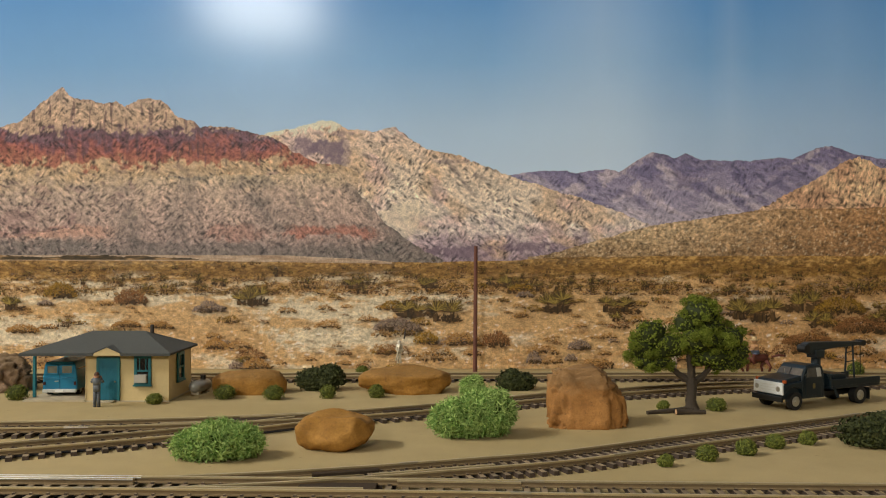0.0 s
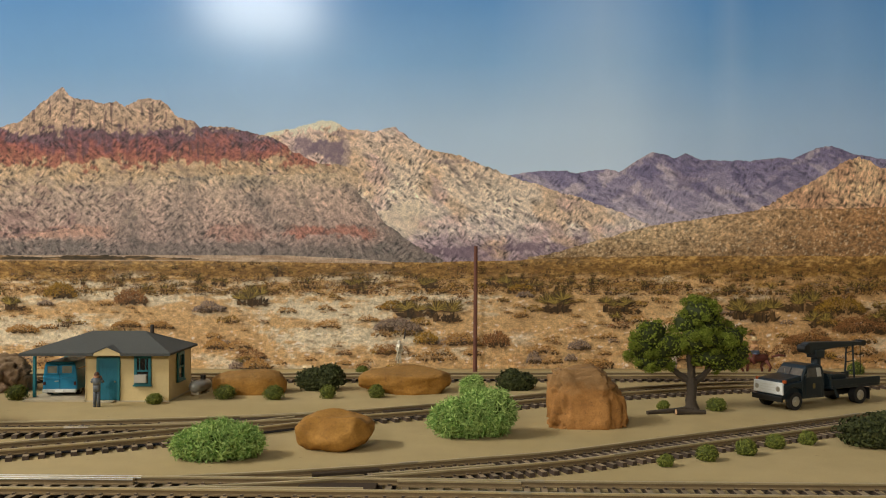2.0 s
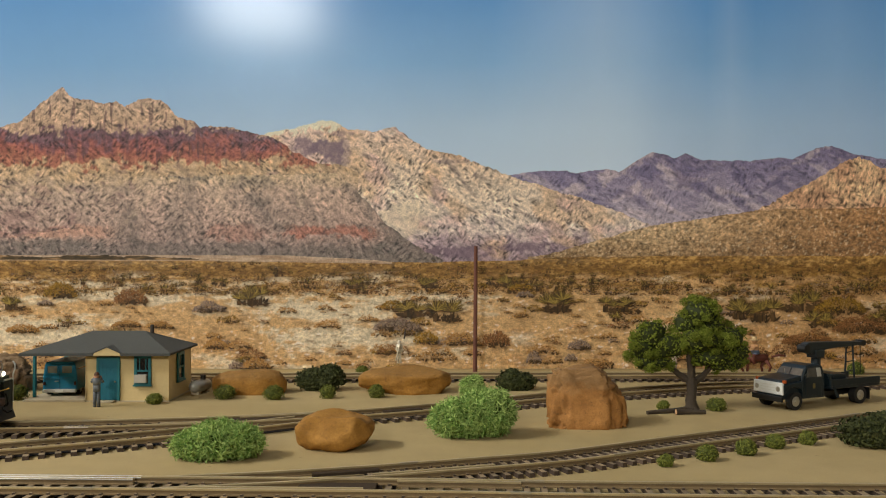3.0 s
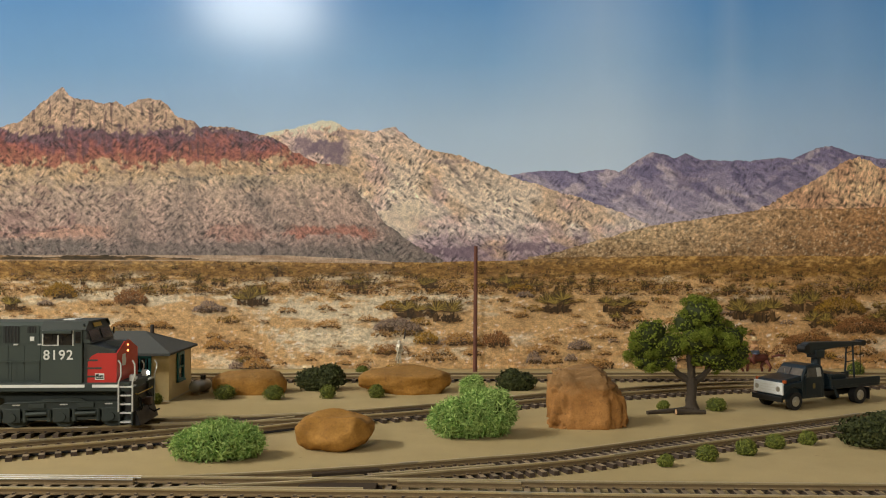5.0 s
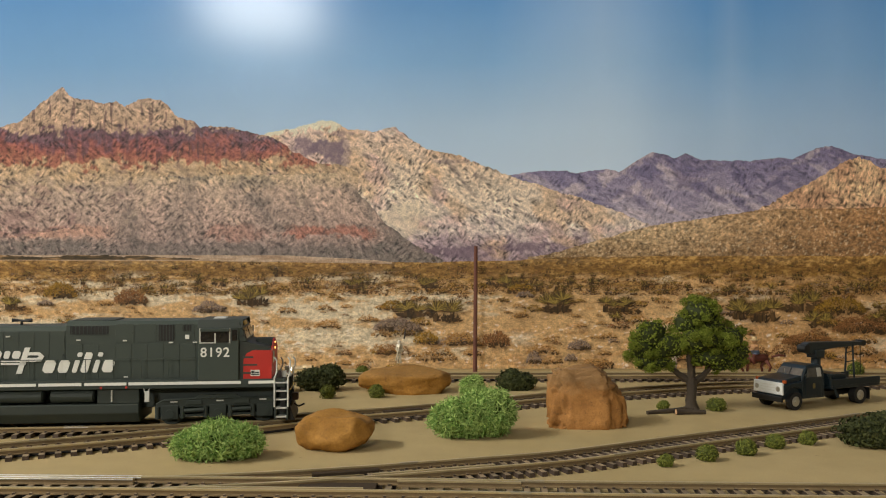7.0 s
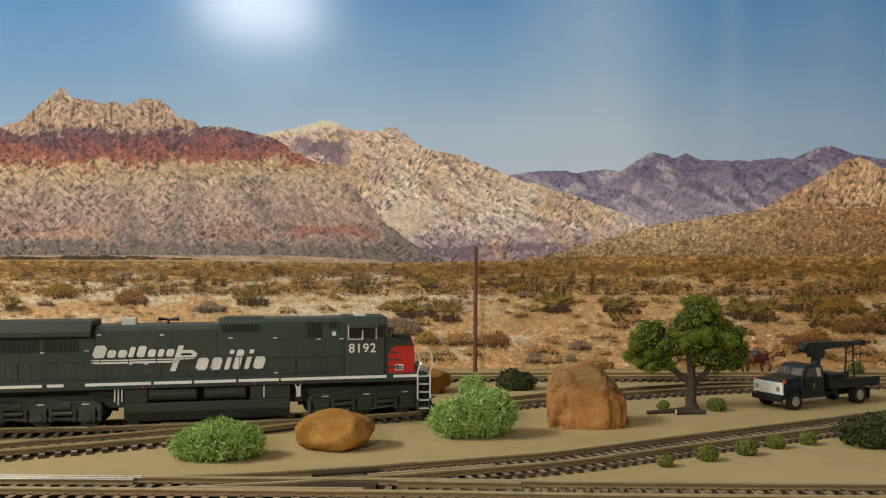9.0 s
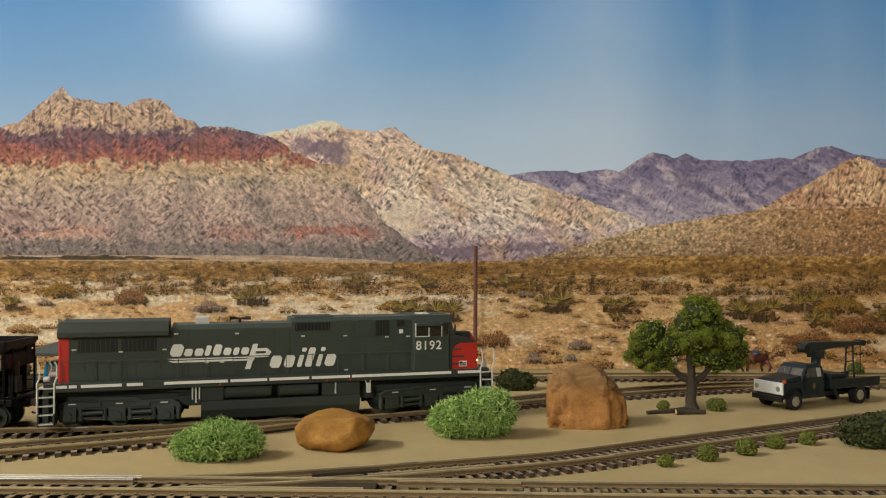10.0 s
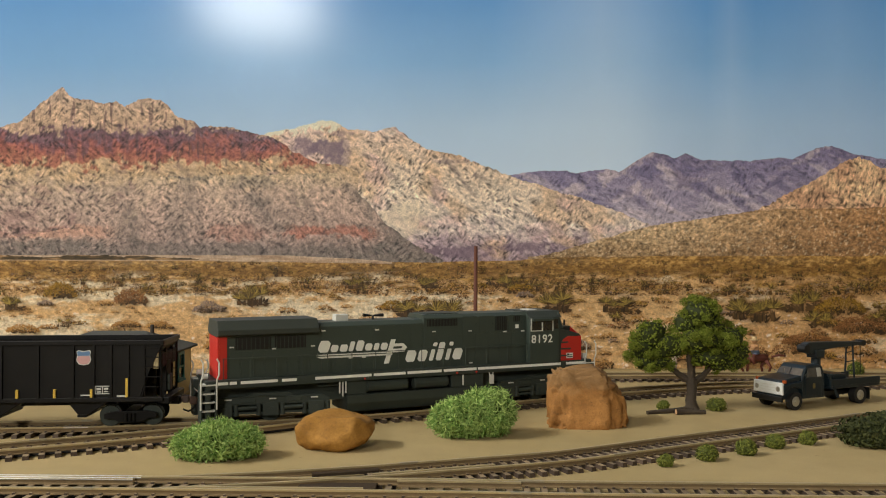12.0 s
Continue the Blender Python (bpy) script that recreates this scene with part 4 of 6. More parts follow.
def loco_letters(parent):
    """The railroad's name, drawn as slanted bars, one to a letter."""
    made = []

    def bar(x, w, z0, z1):
        sl = 0.28
        bm = bmesh.new()
        cut = min(w, z1 - z0) * 0.28
        pts = [(x + cut, z0), (x + w - cut * 0.3, z0), (x + w, z0 + cut), (x + w, z1 - cut), (x + w - cut, z1), (x + cut * 0.3, z1), (x, z1 - cut), (x, z0 + cut)]
        slab(bm, [(px + (pz - z0) * sl, pz) for px, pz in pts], "y", -12.95, -12.6)
        made.append(part("letter_bar", bm, WHITE, parent))
    for x, w, h in ((-56.5, 6.0, 6.4), (-49.6, 4.0, 3.9), (-44.6, 4.2, 3.9), (-39.6, 2.6, 5.4), (-35.8, 4.0, 5.8), (-30.6, 3.8, 3.9), (-25.7, 2.8, 3.9), (-21.8, 3.8, 3.9)):
        bar(x, w, 36.4, 36.4 + h)
    for z in (33.2, 34.7):
        bm = bmesh.new()
        slab(bm, [(-57 + (z - 33.2) * -1.2, z + 1.0), (-54.5, z), (-10 if z > 34 else -15, z), (-9.6 if z > 34 else -14.6, z + 1.0)], "y", -12.95, -12.6)
        made.append(part("underline_bar", bm, WHITE, parent))
    bm = bmesh.new()
    slab(bm, [(-19.5, 28.6), (-16.8, 28.6), (-12.8, 42), (-15.4, 42)], "y", -12.95, -12.5)
    slab(bm, [(-13.5, 39.6), (-8.4, 39.6), (-6.2, 37.4), (-7.8, 34.9), (-15.2, 34.9), (-14.7, 36.7), (-9.6, 36.7), (-8.7, 37.4), (-9.4, 38.0), (-14.0, 38.0)], "y", -12.97, -12.52)
    made.append(part("letter_bar", bm, WHITE, parent))
    for x, w, h in ((-7.6, 5.6, 6.6), (-0.4, 5.0, 6.6), (6.6, 2.4, 6.6), (10.6, 3.6, 10.4), (16.4, 2.4, 6.6), (20.6, 5.4, 6.6)):
        bar(x, w, 28.8, 28.8 + h)
    for x in (9.2, 19.0):
        bar(x, 2.4, 37.0, 39.2)
    return made


def locomotive():
    ob = thing("locomotive", "dark grey diesel model locomotive with scarlet nose and white lettering", "locomotive", -500, 442, TOP)
    # underframe and white sill stripe in lengths
    bm = bmesh.new()
    box(bm, -121, 121, -16.9, 16.9, 19.2, 23.6, 0.3)
    box(bm, -121, 121, -8, 8, 8.4, 19.2)
    part("frame", bm, UNDER, ob)
    for a, b in ((-115, -109.6), (-108.8, -105), (-103, -83), (-80.6, -72.5), (-62, -29), (-27.6, -8), (-6.8, 15), (16.4, 38), (39, 97.6), (101.6, 115)):
        part("sill_stripe", boxed(a, b, -17.15, -16.8, 21.2, 22.7), WHITE, ob, "white stripe along the sill")
        part("sill_stripe", boxed(a, b, 16.8, 17.15, 21.2, 22.7), WHITE, ob, "white stripe along the sill")
    # long hood in its three heights
    def hood(name, x0, x1, half, top, cut, mat=GREY):
        bm = bmesh.new()
        slab(bm, [(-half, 23), (half, 23), (half, top - cut), (half - cut * 1.2, top), (-half + cut * 1.2, top), (-half, top - cut)], "x", x0, x1, 0.25)
        return part(name, bm, mat, ob)
    hood("radiator_hood", -113.4, -58, 12.2, 48.6, 0.6)
    h2 = hood("engine_hood", -58, 5.4, 12.2, 51.4, 2.2)
    h3 = hood("equipment_hood", 5.4, 75.2, 12.4, 54.0, 2.0)
    bm = bmesh.new()
    slab(bm, [(-16.4, 46.6), (-12, 45.4), (12, 45.4), (16.4, 46.6), (16.4, 49.2), (12.4, 54), (-12.4, 54), (-16.4, 49.2)], "x", -114.8, -59.5, 0.3)
    part("radiator_wing", bm, ROOF_GREY, ob, "overhanging dark grey radiator roof")
    part("rear_panel", boxed(-114.6, -113.2, -12.6, 12.6, 23.4, 48.2, 0.3), RED, ob, "scarlet rear end panel")
    for s in (-1, 1):
        part("rear_panel", boxed(-113.2, -109.4, min(s * 12.15, s * 12.5), max(s * 12.15, s * 12.5), 23.4, 47.4), RED, ob, "scarlet wrap on the hood's rear corner")
    # grilles: dark screens with slats
    def grille(x0, x1, z0, z1, y, n, name="grille"):
        bm = bmesh.new()
        box(bm, x0, x1, y - 0.12, y + 0.12, z0, z1)
        g = part(name, bm, BLACK, ob, "dark louvred intake screen")
        for i in range(n):
            x = x0 + (i + 0.5) * (x1 - x0) / n
            part("slat", boxed(x - 0.2, x + 0.2, y - 0.28, y - 0.1, z0, z1), UNDER, g)
    grille(-105, -85.5, 38.4, 45, -12.3, 8)
    grille(-83.6, -66, 38.4, 45, -12.3, 8)
    grille(7.6, 27.4, 47.2, 51.4, -12.5, 10)
    grille(53.5, 61.6, 43.5, 52, -12.5, 5)
    grille(66.0, 70.6, 48.4, 51.8, -12.5, 3)
    # doors along the hood
    def doors(xs, w, z0, z1, y):
        for x in xs:
            d = part("hood_door", boxed(x, x + w, y - 0.16, y + 0.1, z0, z1, 0.05), GREY, ob)
            part("latch", boxed(x + w - 0.9, x + w - 0.4, y - 0.34, y - 0.14, (z0 + z1) / 2 - 0.5, (z0 + z1) / 2 + 0.5), UNDER, d)
    doors([-108 + 6.4 * i for i in range(8)], 6.0, 24.4, 37.6, -12.2)
    doors([-57 + 7.75 * i for i in range(8)], 7.4, 24.4, 48.6, -12.16)
    doors([6 + 8.4 * i for i in range(8)], 8.0, 24.4, 42, -12.4)
    doors([31, 42.5, 62.6], 9.6, 43.0, 52.4, -12.4)
    for x, z in ((-107, 40), (-84, 38.4), (-62, 39), (-56, 47), (-24, 46.4), (-40, 31.5), (-32, 31.5), (12, 44.2), (36, 43.8), (60, 42.6), (72.6, 42.6), (36.5, 25), (80, 27.4)):
        part("warning_label", boxed(x - 1.1, x + 1.1, -12.95, -12.3, z - 0.35, z + 0.35), SILVER, ob, "small pale warning label")
    part("data_panel", boxed(67.4, 69.6, -12.9, -12.3, 44.4, 46.6), WHITE, ob)
    # roof fittings
    part("exhaust_stack", boxed(-46, -38.6, -4, 3, 51.2, 55.0, 0.3), SILVER, ob, "bare silver exhaust stack")
    bm = bmesh.new()
    rod(bm, (-22, 0, 51), (-22, 0, 53.6), 0.7)
    for dx, y in ((6, -1.6), (5, 0), (-5.5, 1.5)):
        rod(bm, (-22, y, 53.6), (-22 + dx, y, 53.9), 0.4, 8, 1.0)
    part("horn", bm, BLACK, ob, "black air horn cluster")
    part("roof_hatch", boxed(8, 30, -9, 9, 53.9, 54.5, 0.2), ROOF_GREY, ob)
    part("air_conditioner", boxed(81, 87.5, -5, 5, 54.0, 54.9, 0.3), SILVER, ob, "pale rooftop air conditioner")
    # cab, with window openings filled by dark glass
    bm = bmesh.new()
    slab(bm, [(-17, 23.2), (17, 23.2), (17, 50.6), (13, 54.2), (-13, 54.2), (-17, 50.6)], "x", 75.2, 96.4, 0.3)
    cab = part("cab", bm, GREY, ob)
    bm = bmesh.new()
    slab(bm, [(96.4, 43.4), (100.6, 43.4), (96.4, 53.4)], "y", -16.2, 16.2, 0.2)
    part("cab_front", bm, GREY, ob)
    part("cab_roof", slabbed([(-17.3, 50.4), (-13.2, 54.4), (13.2, 54.4), (17.3, 50.4), (17.0, 50.4), (13, 54.0), (-13, 54.0), (-17, 50.4)], "x", 74.6, 98.2), ROOF_GREY, ob)
    for s in (-1, 1):
        y = s * 17.05
        a, b = min(y, y + s * 0.2), max(y, y + s * 0.2)
        w = part("side_window", boxed(76.2, 91.8, a, b, 42.8, 49.8), WINDOW, ob, "dark side window with a pale frame")
        o, p = min(y, y + s * 0.45), max(y, y + s * 0.45)
        bm = bmesh.new()
        for q in ((75.8, 76.4, 42.4, 50.2), (91.4, 92.0, 42.4, 50.2), (83.6, 84.4, 42.4, 47.6), (75.8, 84.0, 42.4, 42.9)):
            box(bm, q[0], q[1], o, p, q[2], q[3])
        part("window_frame", bm, SILVER, w)
        part("sun_shade", boxed(76.4, 91.6, min(y, y + s * 2.2), max(y, y + s * 2.2), 48.6, 50.2, 0.2), GREY, w)
        part("front_quarter_window", boxed(92.8, 95.6, a, b, 43.6, 49.4), WINDOW, ob)
        bm = bmesh.new()
        wire(bm, [(98, s * 17.2, 46), (99.6, s * 18.2, 47)], 0.25)
        box(bm, 99.2, 99.8, s * 18.2 - 0.7, s * 18.2 + 0.7, 45.6, 49)
        part("mirror", bm, BLACK, ob)
    tilt = math.degrees(math.atan2(4.2, 11))
    for y0, y1 in ((-14.6, -1.2), (1.2, 14.6)):
        part("windshield", boxed(-0.15, 0.2, y0, y1, 0.6, 6.2), WINDOW, ob, "dark sloped windshield", at=mpose(100.5, 0, 44, 0, -tilt, 0))
    part("number_board", boxed(-0.1, 0.4, -5, 5, 7.4, 9.6, 0.1), YELLOW, ob, "small amber number board", at=mpose(100.5, 0, 44, 0, -tilt, 0))
    text_on("8192", 6.9, 76.2, -17.12, 35.4, ob, WHITE, "white painted road number on the cab side")
    # nose
    bm = bmesh.new()
    slab(bm, [(96, 23.2), (113.4, 23.2), (113.4, 38.6), (112.6, 39.8), (96, 44)], "y", -15.6, 15.6, 0.4)
    part("nose", bm, ROOF_GREY, ob)
    bm = bmesh.new()
    slab(bm, [(98.6, 23.6), (113.5, 23.6), (113.5, 38.4), (103.5, 38.4), (100.4, 36.8), (98.8, 34)], "y", -15.85, -15.5)
    slab(bm, [(98.6, 23.6), (113.5, 23.6), (113.5, 38.4), (103.5, 38.4), (100.4, 36.8), (98.8, 34)], "y", 15.5, 15.85)
    box(bm, 113.2, 113.75, -15.8, 15.8, 23.6, 38.4)
    slab(bm, [(-15.6, 38.4), (15.6, 38.4), (3.6, 43.4), (-3.6, 43.4)], "x", 113.2, 113.75)
    part("nose_paint", bm, RED, ob, "scarlet painted nose")
    bm = bmesh.new()
    slab(bm, [(-3.8, 23.6), (3.8, 23.6), (3.8, 43.6), (-3.8, 43.6)], "x", 104, 113.3)
    part("headlight_housing", bm, ROOF_GREY, ob)
    for z in (26.2, 30.4, 34.4):
        part("speed_stripe", boxed(98.4, 106 if z < 34 else 104, -16.0, -15.6, z, z + 0.9), GREY, ob, "dark grey stripe across the scarlet")
    part("data_plate", boxed(102.6, 107.4, -16.0, -15.6, 25.0, 28.2), WHITE, ob, "white printed data plate")
    bm = bmesh.new()
    for q in ((103.0, 107.0, 25.5, 26.1), (103.0, 104.6, 26.6, 27.8), (105.0, 107.0, 26.6, 27.2)):
        box(bm, q[0], q[1], -16.1, -15.9, q[2], q[3])
    part("plate_print", bm, UNDER, ob)
    bm = bmesh.new()
    slab(bm, [(-7.4, 31), (-3.4, 31), (-2.4, 33), (-3.4, 37), (-7.4, 37), (-8.4, 35)], "x", 113.7, 113.9)
    part("nose_emblem", bm, WHITE, ob, "pale emblem painted on the nose")
    for z in (38.2, 41.2):
        part("headlight", rodded((113.6, 0, z), (114.2, 0, z), 0.52, 12), LAMP_ON, ob, "lit warm headlight")
    for s in (-1, 1):
        part("ditch_light", rodded((121.2, s * 9.6, 25.2), (122.2, s * 9.6, 25.2), 0.85, 12), DITCH_ON if s > 0 else SILVER, ob, "round ditch light")
        part("ditch_light_case", boxed(118.6, 121.3, s * 9.6 - 1.5, s * 9.6 + 1.5, 23.4, 26.8, 0.3), SILVER, ob)
        part("rear_ditch_lamp", rodded((-122, s * 9.6, 25.2), (-119, s * 9.6, 25.2), 1.4, 12), SILVER, ob)
    # pilots, plough, couplers
    part("front_pilot", boxed(118.4, 121.4, -16.4, 16.4, 6, 20, 0.3), BLACK, ob)
    bm = bmesh.new()
    slab(bm, [(121.2, 1.4), (126, 1.4), (123.4, 9), (121.2, 9)], "y", -14.5, 14.5, 0.2)
    part("snow_plough", bm, BLACK, ob, "black snow plough")
    part("rear_pilot", boxed(-121.4, -118.4, -16.4, 16.4, 4, 20, 0.3), UNDER, ob)
    for s in (-1, 1):
        bm = bmesh.new()
        box(bm, min(s * 121, s * 126), max(s * 121, s * 126), -1.2, 1.2, 10.6, 13)
        box(bm, min(s * 123.4, s * 127), max(s * 123.4, s * 127), -2.0, 2.0, 9.8, 13.8, 0.6)
        part("coupler", bm, plain("rusty_coupler", C(84, 62, 50), 0.6), ob, "rusty brown knuckle coupler")
        bm = bmesh.new()
        wire(bm, [(s * 121.5, 4.5, 12), (s * 124, 4.6, 7), (s * 127, 4, 5.5), (s * 130, 3.5, 7)], 0.5)
        for y in (-9.5, -7.0, 7.0, 9.5):
            wire(bm, [(s * 121.3, y, 15.5), (s * 123.2, y + 0.3, 14.0), (s * 124.2, y, 9.5), (s * 122.6, y - 0.4, 6.0)], 0.42)
        part("air_hose", bm, BLACK, ob)
        bm = bmesh.new()
        wire(bm, [(s * 121.6, -14, 18), (s * 123.4, -12, 17), (s * 123.4, 12, 17), (s * 121.6, 14, 18)], 0.3)
        part("uncoupling_lever", bm, YELLOW if s > 0 else SILVER, ob)
    for side in (-1, 1):
        ladder(ob, 115.4, 122.6, side)
        ladder(ob, -123.8, -115.6, side)
        # handrails along the walkway
        y = side * 16.4
        bm = bmesh.new()
        xs = [-112 + 14.3 * i for i in range(14)]
        for x in xs:
            rod(bm, (x, y, 23), (x, y, 34.8), 0.22, 5)
        rod(bm, (xs[0], y, 34.6), (xs[-1], y, 34.6), 0.22, 5)
        part("handrail", bm, GREY, ob, "thin dark grey handrail on posts")
        for z in (17.4,):
            bm = bmesh.new()
            wire(bm, [(-60, side * 15.5, z), (-46, side * 15.5, z), (-44, side * 15.5, 20)], 0.35)
            part("pipe", bm, UNDER, ob)
        for x in (-47.4, -45.6, -43.8):
            part("filler_pipe", rodded((x, side * 15.6, 11 + abs(x + 45.6)), (x, side * 15.6, 20), 0.45, 8), SILVER, ob, "thin silver filler pipe")
        bm = bmesh.new()
        wire(bm, [(42, side * 16.4, 21), (47, side * 16.4, 19.2), (48.4, side * 16.4, 12.6), (49.6, side * 16.4, 19.2), (56, side * 16.4, 21)], 0.4)
        box(bm, 47.4, 49.8, side * 16.4 - 0.8, side * 16.4 + 0.8, 12.6, 18)
        part("brake_linkage", bm, SILVER, ob, "silver brake wheel linkage")
        for a, b in ((-30, -6), (-1, 20)):
            bm = bmesh.new()
            rod(bm, (a, side * 12.4, 15.6), (b, side * 12.4, 15.6), 3.5, 16)
            rod(bm, (a - 0.8, side * 12.4, 15.6), (a, side * 12.4, 15.6), 2.4, 16, 3.5)
            rod(bm, (b, side * 12.4, 15.6), (b + 0.8, side * 12.4, 15.6), 3.5, 16, 2.4)
            part("air_reservoir", bm, UNDER, ob, "long dark air reservoir", smooth=False)
        for x in (-33, 25, 38):
            part("marker", rodded((x, side * 16.9, 20.2), (x, side * 17.3, 20.2), 0.6, 8), RED, ob, "small red sill marker")
    bm = bmesh.new()
    slab(bm, [(-15.6, 6.6), (-12.6, 1.6), (12.6, 1.6), (15.6, 6.6), (15.6, 11.4), (-15.6, 11.4)], "x", -43, 44, 0.5)
    box(bm, -43, -31, -14.8, 14.8, 11.4, 19.2, 0.4)
    box(bm, 22.4, 44, -14.8, 14.8, 11.4, 19.2, 0.4)
    part("fuel_tank", bm, UNDER, ob, "dark grey fuel tank between the trucks")
    part("fuel_gauge", rodded((30, -15.1, 12.6), (30, -15.1, 18.6), 0.5, 8), SILVER, ob)
    for o in loco_letters(ob):
        o.location.z -= 1.3 * MM
        for v in o.data.vertices:
            v.co.x = (v.co.x / MM + 16) * 1.08 * MM - 16 * MM
    # the drawing above is 3 per cent too long
    for o in ob.children_recursive:
        if o.type == "MESH":
            for v in o.data.vertices:
                v.co.x *= 0.97
        o.location.x *= 0.97
    trucks = []
    for x in (-81.0, 81.0):
        t, wheels = loco_truck(ob, x)
        trucks.append((t, x, 7.0, wheels))
    return ob, trucks


def hopper_car():
    ob = thing("hopper_car", "black open-top model hopper car with ribbed sides", "freight car", -800, 442, TOP)
    H, L = 44.6, 75.0
    for s in (-1, 1):
        bm = bmesh.new()
        y = s * 16.2
        slab(bm, [(-L, H - 1), (-L + 2, 40), (-66, 24), (-63, 14.4), (63, 14.4), (66, 24), (L - 2, 40), (L, H - 1)], "y", min(y, y + s * 0.6), max(y, y + s * 0.6))
        part("side_sheet", bm, HOPPER_BLACK, ob)
        part("top_chord", boxed(-L, L, s * 16.9 - 0.9, s * 16.9 + 0.9, H - 2.2, H, 0.2), HOPPER_BLACK, ob)
        part("side_sill", boxed(-L, L, s * 16.9 - 0.7, s * 16.9 + 0.7, 13.4, 15.6, 0.2), HOPPER_BLACK, ob)
        for x in (-59, -41, -23, -5, 13, 30.2, 40.4, 49, 57.5):
            part("rib", boxed(x - 0.6, x + 0.6, min(y, y + s * 1.5), max(y, y + s * 1.5), 15.4, H - 2), HOPPER_BLACK, ob)
        for x, z in ((-58, 25), (-40, 20), (-18, 20), (2.8, 20), (21.2, 20), (39.4, 20), (57, 25.4)):
            part("yellow_mark", boxed(x - 0.6, x + 0.6, min(y, y + s * 1.65), max(y, y + s * 1.65), 15.8, z), YELLOW, ob, "yellow reflective mark on a rib")
        for e in (-1, 1):
            bm = bmesh.new()
            x = e * (L - 1.2)
            rod(bm, (x, s * 16, 13), (x, s * 16, H - 1), 0.7, 4)
            part("corner_post", bm, HOPPER_BLACK, ob)
            bm = bmesh.new()
            for z in range(16, 44, 5):
                rod(bm, (e * (L - 9), s * 17.4, z), (e * (L - 1.5), s * 17.4, z), 0.3, 5)
            rod(bm, (e * (L - 9), s * 17.4, 13), (e * (L - 9), s * 17.4, 42), 0.3, 5)
            part("end_ladder", bm, HOPPER_BLACK, ob, "thin black end ladder")
            bm = bmesh.new()
            wire(bm, [(e * (L - 11), s * 15.8, 15), (e * (L - 5), s * 15.8, 40)], 0.6)
            part("brace", bm, HOPPER_BLACK, ob)
    for e in (-1, 1):
        bm = bmesh.new()
        slab(bm, [(e * (L - 1), H - 2), (e * L, H), (e * L, H - 3), (e * 52, 12), (e * 51, 13)], "y", -16.2, 16.2)
        part("slope_sheet", bm, HOPPER_BLACK, ob, "sloping black end sheet")
        for y in (-7.0, 7.0):
            bm = bmesh.new()
            slab(bm, [(e * 53, 13), (e * 69, 13), (e * 69, 33), (e * 66, 33)], "y", y - 0.4, y + 0.4)
            slab(bm, [(e * 71.6, 13), (e * 74.2, 13), (e * 74.2, 42), (e * 71.6, 40)], "y", y - 0.4, y + 0.4)
            slab(bm, [(e * 68, 30), (e * 74, 36), (e * 74, 42), (e * 66, 33)], "y", y - 0.5, y + 0.5)
            part("end_gusset", bm, HOPPER_BLACK, ob, "black bracing plate under the slope sheet")
        part("end_chord", boxed(min(e * (L - 1), e * (L + 0.6)), max(e * (L - 1), e * (L + 0.6)), -17, 17, H - 2.2, H, 0.2), HOPPER_BLACK, ob)
        part("end_sill", boxed(min(e * 74, e * 78), max(e * 74, e * 78), -16.5, 16.5, 12, 15.4, 0.3), HOPPER_BLACK, ob)
        bm = bmesh.new()
        box(bm, min(e * 72, e * 76), max(e * 72, e * 76), -6, -1.2, 17.6, 26, 0.4)
        rod(bm, (e * 74, -3.6, 26), (e * 74, -3.6, 33), 1.6, 12)
        part("brake_cylinder", bm, UNDER, ob)
        part("brake_panel", boxed(min(e * 70, e * 72.5), max(e * 70, e * 72.5), -16.4, -13.0, 30, 38, 0.2), plain("tan_sign", C(176, 160, 120), 0.6), ob, "small tan panel at the car's end")
        bm = bmesh.new()
        box(bm, min(e * 78, e * 82), max(e * 78, e * 82), -1.2, 1.2, 10.6, 13)
        box(bm, min(e * 81, e * 84.5), max(e * 81, e * 84.5), -1.4, 2.0, 9.8, 13.8, 0.6)
        part("coupler", bm, plain("dark_coupler", C(70, 54, 46), 0.6), ob, "brown knuckle coupler")
    part("centre_sill", boxed(-80, 80, -3, 3, 9.6, 13.4), HOPPER_BLACK, ob)
    for x in (-36, -7, 36):
        bm = bmesh.new()
        slab(bm, [(x - 11, 14.4), (x + 13, 14.4), (x - 0.6, 5.6), (x - 4.0, 5.6)], "y", -13.5, 13.5, 0.3)
        box(bm, x - 4.6, x, -14.2, 14.2, 5.2, 6.4)
        part("discharge_chute", bm, HOPPER_BLACK, ob)
    part("load", boxed(-74, 74, -15.6, 15.6, 30, 38, 1.0), plain("coal", C(22, 22, 22), 0.8, wear=0.5, bump=0.8), ob, "dark coal load deep in the car")
    # shield mark: blue top, pink lower half, white rim
    bm = bmesh.new()
    sh = [(-3.6, 3.2), (-2.6, 3.9), (0, 3.2), (2.6, 3.9), (3.6, 3.2), (3.2, 1.2), (3.7, -1.4), (2.4, -3.4), (0, -3.9), (-2.4, -3.4), (-3.7, -1.4), (-3.2, 1.2)]
    slab(bm, [(35.4 + x, 36 + z) for x, z in sh], "y", -17.0, -16.7)
    part("shield_rim", bm, SILVER, ob)
    bm = bmesh.new()
    slab(bm, [(35.4 + x * 0.88, 36 + min(z * 0.88, 0.8)) for x, z in sh if z < 1.5], "y", -17.1, -16.9)
    part("shield_base", bm, plain("pink_print", C(204, 158, 156), 0.5), ob, "pale pink lower half of the shield")
    bm = bmesh.new()
    slab(bm, [(32.4, 37.0), (38.4, 37.0), (38.6, 38.9), (37.8, 39.4), (35.4, 38.8), (33.0, 39.4), (32.2, 38.9)], "y", -17.12, -16.9)
